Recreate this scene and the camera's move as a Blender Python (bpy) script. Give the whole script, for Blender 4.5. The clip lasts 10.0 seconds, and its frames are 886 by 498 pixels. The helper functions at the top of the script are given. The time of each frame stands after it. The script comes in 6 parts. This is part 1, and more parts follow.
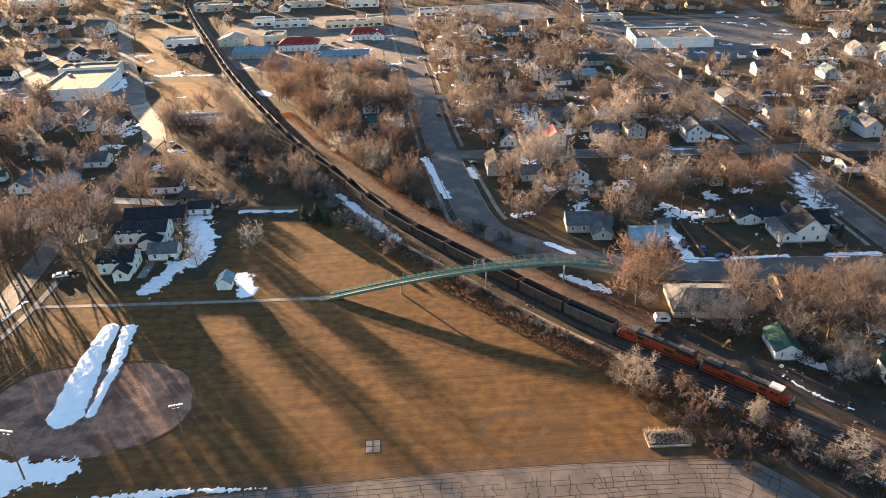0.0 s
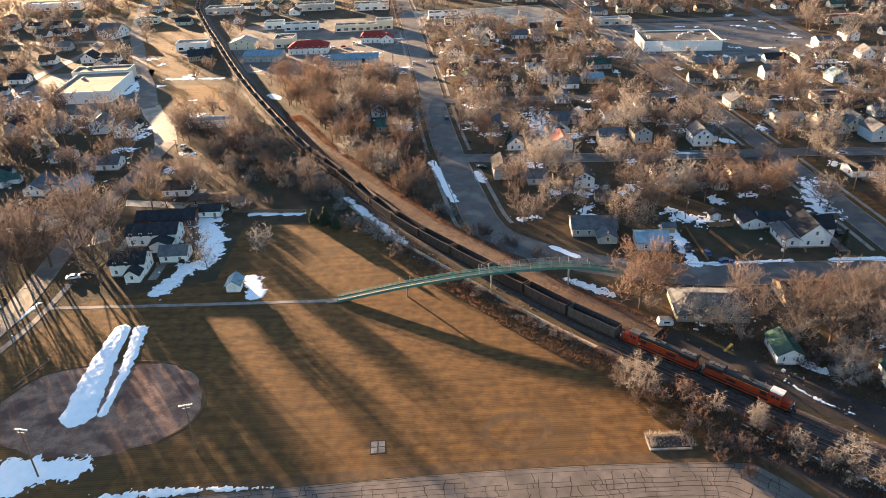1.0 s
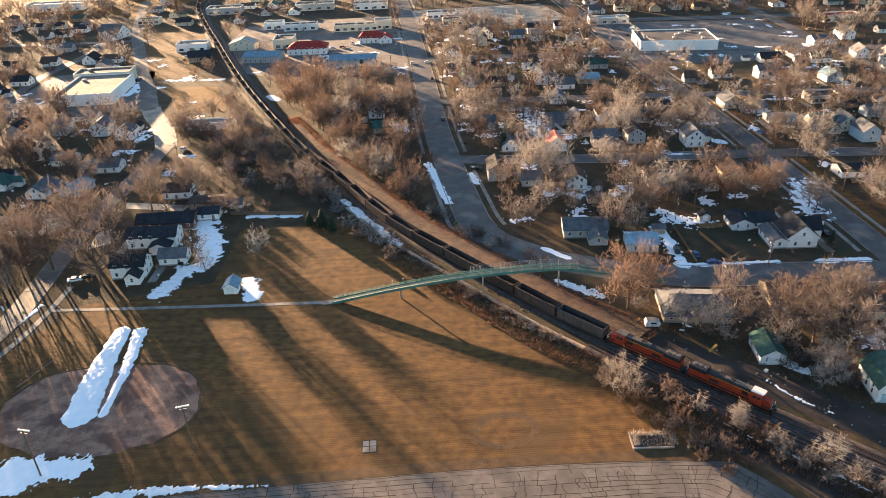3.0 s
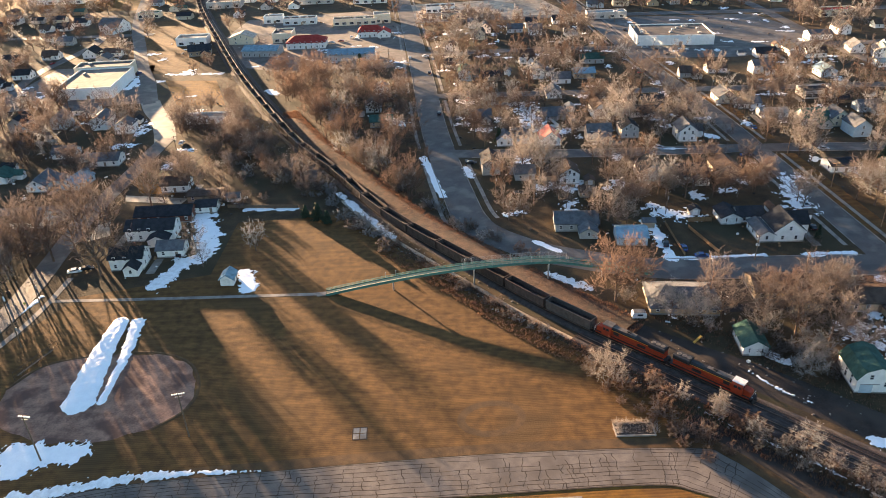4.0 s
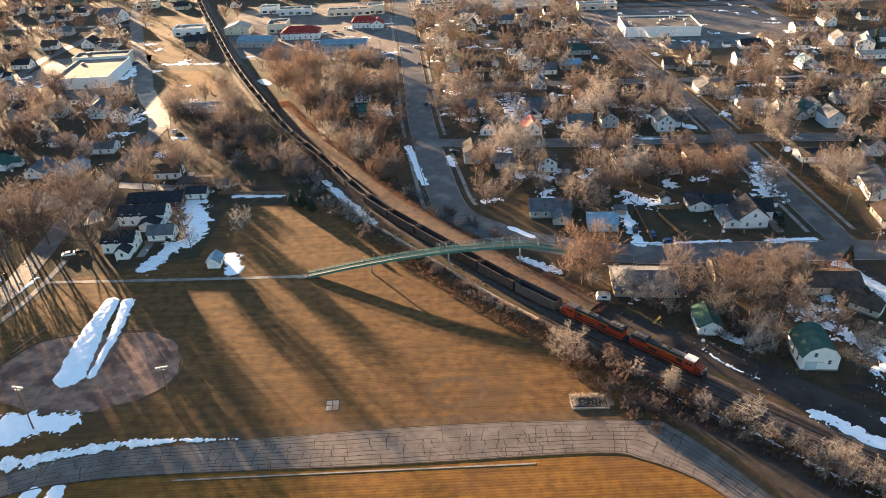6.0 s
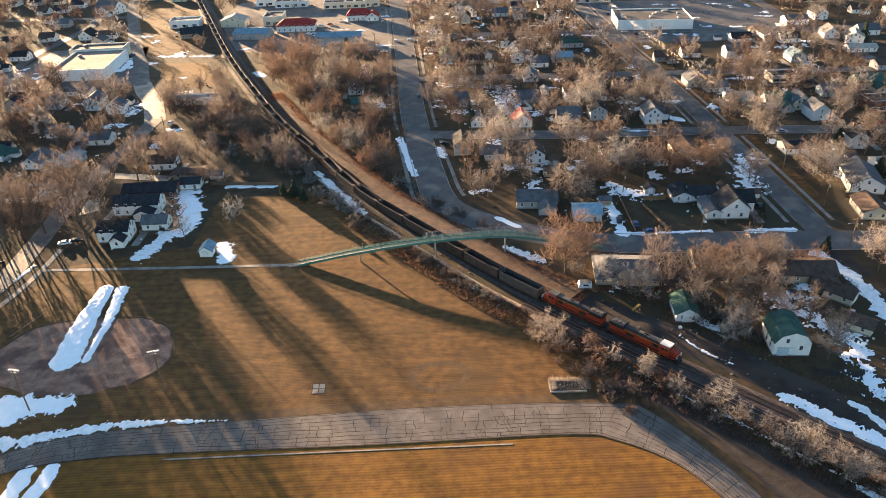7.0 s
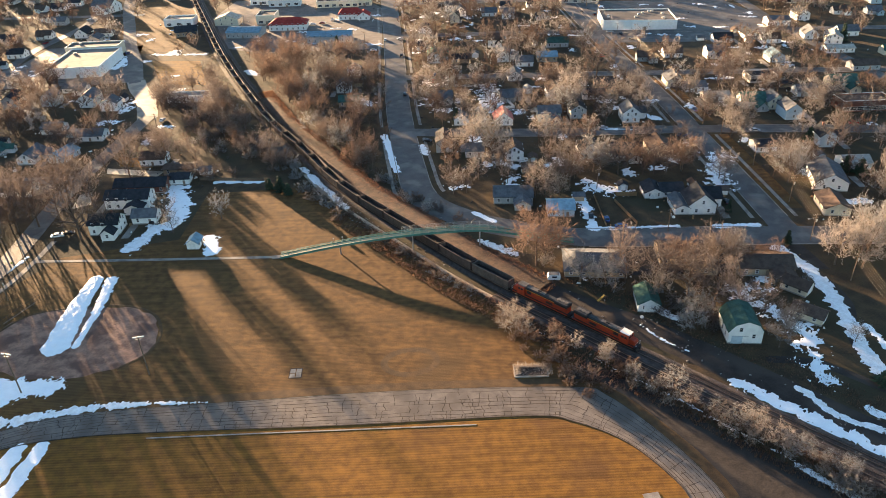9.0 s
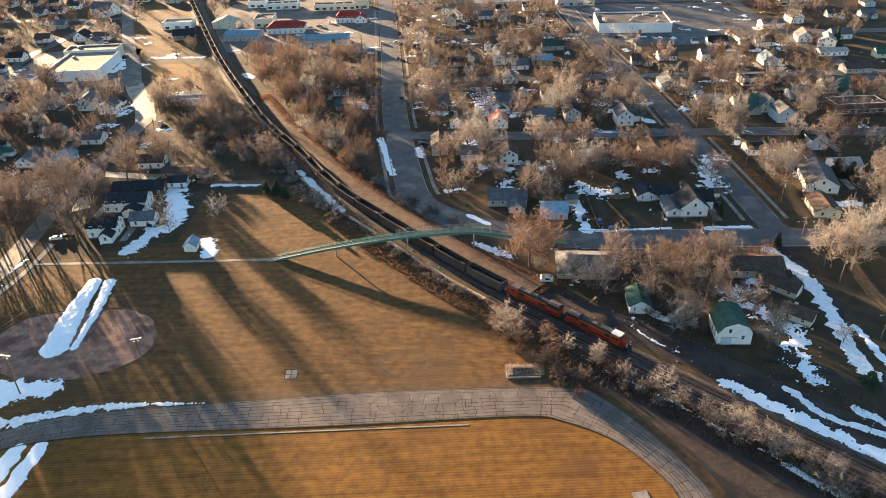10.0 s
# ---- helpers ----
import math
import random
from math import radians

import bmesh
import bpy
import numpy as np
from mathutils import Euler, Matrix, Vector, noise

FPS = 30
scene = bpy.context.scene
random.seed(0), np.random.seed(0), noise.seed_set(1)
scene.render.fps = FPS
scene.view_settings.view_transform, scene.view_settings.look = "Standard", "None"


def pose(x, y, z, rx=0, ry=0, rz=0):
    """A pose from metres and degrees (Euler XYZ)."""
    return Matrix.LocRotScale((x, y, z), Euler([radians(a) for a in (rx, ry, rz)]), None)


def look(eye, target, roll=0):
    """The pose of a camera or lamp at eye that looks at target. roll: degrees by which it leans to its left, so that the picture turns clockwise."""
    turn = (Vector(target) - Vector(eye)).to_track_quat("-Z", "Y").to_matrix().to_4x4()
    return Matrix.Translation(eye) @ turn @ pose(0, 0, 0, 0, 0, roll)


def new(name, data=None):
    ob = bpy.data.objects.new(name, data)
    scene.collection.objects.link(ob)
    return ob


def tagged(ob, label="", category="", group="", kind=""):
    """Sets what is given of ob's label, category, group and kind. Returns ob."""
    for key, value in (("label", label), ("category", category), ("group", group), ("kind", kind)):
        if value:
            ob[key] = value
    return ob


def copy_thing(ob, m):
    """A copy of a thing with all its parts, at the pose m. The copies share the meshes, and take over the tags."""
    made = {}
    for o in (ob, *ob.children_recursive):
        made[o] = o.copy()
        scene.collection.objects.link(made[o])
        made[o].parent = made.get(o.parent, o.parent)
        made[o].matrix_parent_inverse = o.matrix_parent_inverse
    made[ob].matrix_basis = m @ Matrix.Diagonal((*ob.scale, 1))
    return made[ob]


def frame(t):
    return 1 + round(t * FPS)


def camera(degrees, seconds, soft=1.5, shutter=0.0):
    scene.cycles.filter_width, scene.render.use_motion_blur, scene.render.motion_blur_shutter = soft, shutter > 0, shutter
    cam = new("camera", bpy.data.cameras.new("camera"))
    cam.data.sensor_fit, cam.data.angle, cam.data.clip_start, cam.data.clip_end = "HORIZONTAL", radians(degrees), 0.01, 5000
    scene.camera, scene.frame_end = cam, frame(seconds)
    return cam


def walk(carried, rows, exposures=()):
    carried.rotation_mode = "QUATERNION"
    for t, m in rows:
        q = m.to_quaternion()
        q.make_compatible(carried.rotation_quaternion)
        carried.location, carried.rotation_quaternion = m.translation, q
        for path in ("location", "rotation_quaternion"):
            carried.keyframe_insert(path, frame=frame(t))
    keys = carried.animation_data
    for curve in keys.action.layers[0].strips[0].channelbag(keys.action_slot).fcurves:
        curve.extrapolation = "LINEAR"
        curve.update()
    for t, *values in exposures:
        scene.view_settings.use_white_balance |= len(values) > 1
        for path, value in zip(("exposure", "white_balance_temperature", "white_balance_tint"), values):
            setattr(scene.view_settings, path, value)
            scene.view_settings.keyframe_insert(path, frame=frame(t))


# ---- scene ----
cam = camera(63.2, 10.0, soft=0.85)
PATH = [
    (0, (-3.643, -119.331, 113.233), (-3.347, -117.599, 112.278), -1.7),
    (0.5, (-3.218, -120.577, 114.106), (-2.93, -118.842, 113.153), -1.8),
    (1, (-2.835, -121.526, 115.199), (-2.565, -119.788, 114.247), -1.9),
    (1.5, (-2.416, -122.112, 116.163), (-2.148, -120.372, 115.214), -2.0),
    (2, (-1.85, -122.567, 117.232), (-1.585, -120.825, 116.286), -2.1),
    (2.5, (-0.962, -123.53, 118.209), (-0.699, -121.791, 117.257), -2.2),
    (4, (2.577, -129.301, 121.018), (2.829, -127.575, 120.039), -2.2),
    (4.5, (4.317, -131.922, 121.796), (4.566, -130.196, 120.816), -2.2),
    (5, (6.167, -134.698, 122.65), (6.413, -132.976, 121.664), -2.2),
    (5.5, (8.087, -137.577, 123.558), (8.329, -135.859, 122.564), -2.2),
    (7, (13.59, -146.541, 126.24), (13.826, -144.838, 125.219), -2.1),
    (7.5, (15.487, -149.631, 127.044), (15.722, -147.931, 126.016), -2.1),
    (8, (17.225, -152.726, 128.052), (17.46, -151.029, 127.021), -2.0),
    (8.5, (18.851, -155.177, 129.036), (19.086, -153.479, 128.006), -1.9),
    (9, (20.087, -157.145, 130.093), (20.323, -155.446, 129.065), -1.9),
    (9.5, (20.925, -158.553, 131.039), (21.162, -156.853, 130.013), -1.9),
    (10, (21.349, -159.626, 131.865), (21.588, -157.926, 130.84), -1.9),
]
walk(cam, [(t, look(eye, target, roll)) for t, eye, target, roll in PATH], exposures=[(0, 3.15, 6580, 15), (5, 3.15, 6580, 14), (10, 3.15, 6560, 11)])

# ---- world, sun ----
SUN_AZ, SUN_EL = radians(-28.5), radians(6.2)      # clockwise from +y; height over the horizon
world = bpy.data.worlds.new("world")
scene.world = world
world.use_nodes = True
sky = world.node_tree.nodes.new("ShaderNodeTexSky")
sky.sky_type, sky.sun_disc = "NISHITA", False
sky.sun_elevation, sky.sun_rotation = SUN_EL, SUN_AZ
sky.air_density, sky.dust_density, sky.ozone_density = 1.0, 0.4, 2.2
world.node_tree.links.new(sky.outputs[0], world.node_tree.nodes["Background"].inputs[0])
world.node_tree.nodes["Background"].inputs[1].default_value = 0.059
sun = new("sun", bpy.data.lights.new("sun", "SUN"))
sun.data.energy, sun.data.angle, sun.data.color = 5.0, radians(0.6), (1.0, 0.69, 0.40)
sun.matrix_world = look((0, 0, 0), (-math.sin(SUN_AZ) * math.cos(SUN_EL), -math.cos(SUN_AZ) * math.cos(SUN_EL), -math.sin(SUN_EL)))


# ---- materials ----
def mat(name, a, b, size=1.0, rough=0.85, metal=0.0, bump=0.0, fine=8.0, vary=0.0, space="Object", spec=0.3, patch=None, patch_size=10.0, patch_at=0.55):
    """Two colours mixed by a coarse and a fine noise of real-world size, with an optional third one in large patches."""
    m = bpy.data.materials.new(name)
    m.use_nodes = True
    nt = m.node_tree
    nd, ln = nt.nodes, nt.links
    bsdf = nd["Principled BSDF"]
    bsdf.inputs["Roughness"].default_value, bsdf.inputs["Metallic"].default_value = rough, metal
    bsdf.inputs["Specular IOR Level"].default_value = spec
    if space == "World":
        co = nd.new("ShaderNodeNewGeometry").outputs["Position"]
    else:
        co = nd.new("ShaderNodeTexCoord").outputs["Object"]

    def tex(scale, detail=4.0):
        n = nd.new("ShaderNodeTexNoise")
        n.inputs["Scale"].default_value, n.inputs["Detail"].default_value = scale, detail
        ln.new(co, n.inputs["Vector"])
        return n.outputs["Fac"]

    def calc(op, x, y):
        n = nd.new("ShaderNodeMath")
        n.operation = op
        n.use_clamp = op == "MULTIPLY_ADD"
        for i, v in enumerate((x, y)):
            if isinstance(v, (int, float)):
                n.inputs[i].default_value = v
            else:
                ln.new(v, n.inputs[i])
        return n.outputs[0]

    def mix(fac, x, y):
        n = nd.new("ShaderNodeMix")
        n.data_type = "RGBA"
        ln.new(fac, n.inputs[0])
        for i, v in ((6, x), (7, y)):
            if isinstance(v, tuple):
                n.inputs[i].default_value = (*v, 1)
            else:
                ln.new(v, n.inputs[i])
        return n.outputs[2]

    def ramp(fac, lo, hi):
        n = nd.new("ShaderNodeMapRange")
        n.inputs[1].default_value, n.inputs[2].default_value = lo, hi
        ln.new(fac, n.inputs[0])
        return n.outputs[0]

    coarse, grain = tex(1.0 / size), tex(fine / size, 6.0)
    fac = ramp(calc("ADD", calc("MULTIPLY", coarse, 0.6), calc("MULTIPLY", grain, 0.4)), 0.40, 0.60)
    colour = mix(fac, a, b)
    if patch:
        colour = mix(ramp(tex(1.0 / patch_size, 3.0), patch_at - 0.06, patch_at + 0.08), colour, patch)
    if vary:
        info = nd.new("ShaderNodeObjectInfo")
        hsv = nd.new("ShaderNodeHueSaturation")
        ln.new(colour, hsv.inputs["Color"])
        ln.new(calc("ADD", calc("MULTIPLY", info.outputs["Random"], vary * 2), 1 - vary), hsv.inputs["Value"])
        colour = hsv.outputs[0]
    ln.new(colour, bsdf.inputs["Base Color"])
    if bump:
        bp = nd.new("ShaderNodeBump")
        bp.inputs["Strength"].default_value, bp.inputs["Distance"].default_value = 1.0, bump
        ln.new(calc("ADD", grain, calc("MULTIPLY", tex(fine / size * 0.35, 2.0), 0.9)) if space == "World" else grain, bp.inputs["Height"])
        ln.new(bp.outputs[0], bsdf.inputs["Normal"])
    return m


def mown(m, period, slant, depth):
    """Mowing rows: a soft wave over the ground, added to a material's relief."""
    nt = m.node_tree
    nd, ln = nt.nodes, nt.links
    bp = next(n for n in nd if n.type == "BUMP")
    old = bp.inputs["Height"].links[0].from_socket
    geo = nd.new("ShaderNodeNewGeometry")
    mp = nd.new("ShaderNodeMapping")
    mp.inputs["Rotation"].default_value = (0, 0, slant)
    ln.new(geo.outputs["Position"], mp.inputs[0])
    wv = nd.new("ShaderNodeTexWave")
    wv.bands_direction = "Y"
    wv.inputs["Scale"].default_value = 0.314 / period
    wv.inputs["Distortion"].default_value, wv.inputs["Detail"].default_value, wv.inputs["Detail Scale"].default_value = 0.7, 3.0, 0.6
    ln.new(mp.outputs[0], wv.inputs["Vector"])
    mul = nd.new("ShaderNodeMath")
    mul.operation = "MULTIPLY_ADD"
    mul.inputs[1].default_value = depth
    ln.new(wv.outputs["Fac"], mul.inputs[0])
    ln.new(old, mul.inputs[2])
    ln.new(mul.outputs[0], bp.inputs["Height"])
    # cut rows of paler and darker grass
    long = nd.new("ShaderNodeMapping")
    long.inputs["Scale"].default_value = (0.035, 0.55, 1)
    ln.new(mp.outputs[0], long.inputs[0])
    streak = nd.new("ShaderNodeTexNoise")
    streak.inputs["Scale"].default_value, streak.inputs["Detail"].default_value = 1.0, 4.0
    ln.new(long.outputs[0], streak.inputs["Vector"])
    both = nd.new("ShaderNodeMath")
    both.operation = "MULTIPLY_ADD"
    both.inputs[1].default_value = 0.2
    ln.new(wv.outputs["Fac"], both.inputs[0])
    ln.new(streak.outputs["Fac"], both.inputs[2])
    span = nd.new("ShaderNodeMapRange")
    for k, v in zip((1, 2, 3, 4), (0.40, 0.80, 0.72, 1.22)):
        span.inputs[k].default_value = v
    ln.new(both.outputs[0], span.inputs[0])
    hsv = nd.new("ShaderNodeHueSaturation")
    base = nd["Principled BSDF"].inputs["Base Color"]
    ln.new(base.links[0].from_socket, hsv.inputs["Color"])
    ln.new(span.outputs[0], hsv.inputs["Value"])
    ln.new(hsv.outputs[0], base)
    return m


def shingled(m, rows=0.28):
    """Courses of shingles as relief along the slope of a roof."""
    nt = m.node_tree
    nd, ln = nt.nodes, nt.links
    bp = next(n for n in nd if n.type == "BUMP")
    old = bp.inputs["Height"].links[0].from_socket
    co = nd.new("ShaderNodeTexCoord")
    wv = nd.new("ShaderNodeTexWave")
    wv.bands_direction, wv.wave_profile = "Z", "SAW"
    wv.inputs["Scale"].default_value = 0.314 / rows * 2
    ln.new(co.outputs["Object"], wv.inputs["Vector"])
    mul = nd.new("ShaderNodeMath")
    mul.operation = "MULTIPLY_ADD"
    mul.inputs[1].default_value = 0.5
    ln.new(wv.outputs["Fac"], mul.inputs[0])
    ln.new(old, mul.inputs[2])
    ln.new(mul.outputs[0], bp.inputs["Height"])
    return m


def plain(name, c, rough=0.5, metal=0.0):
    return mat(name, c, tuple(v * 0.8 for v in c), 0.6, rough, metal)


M_ground = mat("dormant_lawn", (0.088, 0.058, 0.031), (0.044, 0.032, 0.021), 6.0, 0.95, spec=0.15, bump=0.10, fine=12, space="World", patch=(0.05, 0.042, 0.024), patch_size=28, patch_at=0.54)
M_field = mown(mat("mown_winter_grass", (0.156, 0.080, 0.027), (0.084, 0.044, 0.018), 2.6, 0.95, spec=0.15, bump=0.055, fine=14, space="World", patch=(0.092, 0.052, 0.022), patch_size=26, patch_at=0.60), 0.62, radians(7), 0.10)
M_infield = mown(mat("golden_grass", (0.205, 0.097, 0.019), (0.125, 0.058, 0.016), 2.4, 0.95, spec=0.15, bump=0.05, fine=14, space="World", patch=(0.112, 0.054, 0.020), patch_size=25, patch_at=0.6), 0.8, radians(7), 0.10)
M_ring = mat("worn_grass", (0.112, 0.060, 0.024), (0.064, 0.036, 0.017), 2.6, 0.95, bump=0.05, fine=14, space="World")
M_dirt = mat("ballfield_dirt", (0.35, 0.192, 0.130), (0.17, 0.092, 0.065), 3.4, 0.95, bump=0.07, fine=7, space="World", patch=(0.12, 0.062, 0.046), patch_size=7, patch_at=0.54)
M_bare = mat("bare_earth", (0.044, 0.034, 0.028), (0.024, 0.019, 0.0165), 4.0, 0.95, bump=0.05, fine=9, space="World", patch=(0.056, 0.043, 0.034), patch_size=14)
M_bank = mat("dry_bank_grass", (0.108, 0.061, 0.037), (0.048, 0.029, 0.020), 3.0, 0.95, bump=0.3, fine=6, space="World", patch=(0.06, 0.042, 0.028), patch_size=12)
M_asphalt = mat("asphalt", (0.125, 0.113, 0.106), (0.088, 0.08, 0.076), 5.0, 0.7, spec=0.12, bump=0.01, fine=20, space="World", patch=(0.17, 0.155, 0.14), patch_size=9, patch_at=0.58)
M_oldtrack = mat("weathered_asphalt", (0.175, 0.145, 0.124), (0.115, 0.096, 0.084), 3.0, 0.9, bump=0.02, fine=14, space="World", patch=(0.10, 0.083, 0.072), patch_size=11)
M_crack = mat("crack_grass", (0.07, 0.048, 0.032), (0.022, 0.017, 0.014), 1.5, 0.95, space="World")
M_concrete = mat("concrete", (0.30, 0.265, 0.23), (0.21, 0.185, 0.16), 2.0, 0.85, bump=0.01, space="World", patch=(0.16, 0.135, 0.115), patch_size=5)
M_gravel = mat("pale_gravel", (0.38, 0.31, 0.22), (0.27, 0.21, 0.15), 2.5, 0.55, bump=0.05, space="World", patch=(0.16, 0.12, 0.085), patch_size=8)
# Worn concrete, made paler here: the low sun's glare is in its colour.
M_glareroad = mat("sun_paled_concrete_street", (0.30, 0.255, 0.20), (0.22, 0.185, 0.145), 4.0, 0.65, bump=0.01, fine=14, space="World", patch=(0.17, 0.145, 0.12), patch_size=9)
M_ballast = mat("ballast", (0.085, 0.066, 0.058), (0.040, 0.032, 0.029), 1.2, 0.95, bump=0.10, fine=5, space="World")
M_snow = mat("snow", (0.95, 0.95, 0.95), (0.88, 0.885, 0.89), 2.0, 0.7, bump=0.08, fine=5, space="World")
M_oldsnow = mat("dirty_snow", (0.92, 0.92, 0.92), (0.74, 0.72, 0.70), 1.5, 0.8, bump=0.06, fine=6, space="World")
M_tie = mat("creosote_tie", (0.09, 0.06, 0.045), (0.045, 0.032, 0.026), 0.6, 0.9, vary=0.3)
M_rail = mat("rail_steel", (0.30, 0.22, 0.17), (0.18, 0.12, 0.09), 0.7, 0.45, 0.8)
M_bark = mat("bark", (0.16, 0.105, 0.075), (0.085, 0.057, 0.043), 0.5, 0.95, vary=0.25)


def twiggy(m, share=0.36):
    """Lets light through thin twigs, as round twigs catch it from behind."""
    nd, ln = m.node_tree.nodes, m.node_tree.links
    bsdf, out = nd["Principled BSDF"], nd["Material Output"]
    tr, mx = nd.new("ShaderNodeBsdfTranslucent"), nd.new("ShaderNodeMixShader")
    ln.new(bsdf.inputs["Base Color"].links[0].from_socket, tr.inputs[0])
    mx.inputs[0].default_value = share
    ln.new(bsdf.outputs[0], mx.inputs[1])
    ln.new(tr.outputs[0], mx.inputs[2])
    ln.new(mx.outputs[0], out.inputs[0])
    return m


TWIGS = [twiggy(mat("twigs_" + n, a, b, 2.5, 0.9, vary=0.22)) for n, a, b in (
    ("brown", (0.186, 0.151, 0.135), (0.088, 0.071, 0.064)), ("tan", (0.305, 0.264, 0.235), (0.160, 0.137, 0.121)),
    ("grey", (0.30, 0.287, 0.278), (0.165, 0.157, 0.152)), ("russet", (0.195, 0.131, 0.100), (0.098, 0.065, 0.050)))]
M_rust = twiggy(mat("rust_brown_weeds", (0.24, 0.135, 0.085), (0.11, 0.062, 0.041), 1.2, 0.95, space="World"))
M_needle = mat("conifer_needles", (0.035, 0.055, 0.028), (0.02, 0.03, 0.018), 0.8, 0.9, vary=0.3)
M_white = mat("white_siding", (0.80, 0.78, 0.74), (0.70, 0.68, 0.64), 1.5, 0.6, bump=0.01, vary=0.06)
WALLS = [M_white, mat("cream_siding", (0.68, 0.60, 0.45), (0.58, 0.50, 0.37), 1.5, 0.7, vary=0.08), mat("pale_blue_siding", (0.46, 0.54, 0.58), (0.38, 0.45, 0.49), 1.5, 0.7),
         mat("grey_siding", (0.44, 0.42, 0.39), (0.35, 0.33, 0.31), 1.5, 0.7, vary=0.1), mat("tan_siding", (0.42, 0.31, 0.20), (0.34, 0.25, 0.16), 1.5, 0.7, vary=0.1),
         mat("red_brick_wall", (0.18, 0.075, 0.052), (0.12, 0.05, 0.036), 0.7, 0.85, vary=0.1)]
ROOFS = [shingled(mat("roof_" + n, a, tuple(v * 0.62 for v in a), 1.6, 0.9, bump=0.03, fine=7, vary=0.14, spec=0.08)) for n, a in (
    ("dark", (0.038, 0.041, 0.047)), ("grey", (0.125, 0.13, 0.14)), ("brown", (0.105, 0.075, 0.06)), ("green", (0.055, 0.115, 0.095)), ("red", (0.38, 0.055, 0.045)), ("blue", (0.24, 0.36, 0.43)), ("pink", (0.56, 0.20, 0.16)), ("pale", (0.40, 0.37, 0.32)))]
DARK, GREY, BROWN, GREEN, RED, BLUE, PINK, PALE = range(8)
M_flat = mat("flat_roof_gravel", (0.19, 0.145, 0.115), (0.13, 0.10, 0.08), 4.0, 0.9, bump=0.02, patch=(0.23, 0.18, 0.145), patch_size=12)
M_tar = mat("flat_roof_tar", (0.085, 0.075, 0.072), (0.055, 0.048, 0.046), 4.0, 0.9, bump=0.02, patch=(0.12, 0.105, 0.095), patch_size=10)
M_trim = plain("white_trim", (0.78, 0.76, 0.72), 0.5)
M_brick = WALLS[5]
M_found = plain("foundation_block", (0.30, 0.28, 0.26), 0.9)
M_door = plain("door_paint", (0.22, 0.16, 0.12), 0.5)
M_green = mat("green_bridge_paint", (0.07, 0.20, 0.17), (0.05, 0.145, 0.125), 1.2, 0.5, vary=0.05)
M_deck = mat("weathered_deck", (0.36, 0.28, 0.20), (0.24, 0.18, 0.13), 1.0, 0.85)
M_galv = plain("galvanised_steel", (0.42, 0.41, 0.40), 0.5, 0.6)
M_wood = mat("weathered_pole_wood", (0.20, 0.135, 0.09), (0.12, 0.08, 0.055), 0.5, 0.9)
M_fence = mat("cedar_fence", (0.30, 0.18, 0.09), (0.20, 0.115, 0.06), 0.6, 0.85)
M_wire = plain("wire", (0.10, 0.085, 0.065), 0.5, 0.3)
M_orange = mat("locomotive_orange", (0.36, 0.045, 0.014), (0.25, 0.031, 0.011), 1.0, 0.5, spec=0.35)
M_black = mat("locomotive_black", (0.030, 0.028, 0.028), (0.016, 0.015, 0.015), 0.8, 0.55)
M_yellow = plain("yellow_stripe", (0.72, 0.42, 0.05), 0.45)
M_cabroof = plain("cab_roof_white", (0.78, 0.72, 0.66), 0.5)
M_roofgrey = mat("hood_top_dust", (0.15, 0.13, 0.115), (0.075, 0.065, 0.058), 0.8, 0.7)
M_car_dark = mat("car_brown", (0.088, 0.060, 0.050), (0.042, 0.029, 0.025), 1.0, 0.7, vary=0.25)
M_car_grey = mat("car_aluminium", (0.12, 0.10, 0.088), (0.07, 0.058, 0.052), 1.2, 0.6, 0.2, vary=0.12)
M_coal = mat("coal", (0.022, 0.020, 0.019), (0.010, 0.009, 0.009), 0.5, 0.7, bump=0.12, fine=4)
M_steel = plain("dark_steel", (0.045, 0.04, 0.038), 0.6, 0.5)
M_rubber = plain("rubber", (0.02, 0.02, 0.02), 0.8)
M_sign = plain("sign_yellow", (0.34, 0.30, 0.06), 0.5)
PAINTS = [plain("car_paint_" + n, c, 0.25) for n, c in (("silver", (0.5, 0.5, 0.5)), ("white", (0.75, 0.75, 0.74)), ("black", (0.02, 0.02, 0.022)), ("red", (0.30, 0.02, 0.02)), ("blue", (0.04, 0.08, 0.2)), ("tan", (0.35, 0.28, 0.2)))]


def glass_material():
    m = bpy.data.materials.new("window_glass")
    m.use_nodes = True
    b = m.node_tree.nodes["Principled BSDF"]
    b.inputs["Base Color"].default_value, b.inputs["Roughness"].default_value = (0.025, 0.03, 0.035, 1), 0.06
    b.inputs["Specular IOR Level"].default_value = 0.6
    return m


M_glass = glass_material()


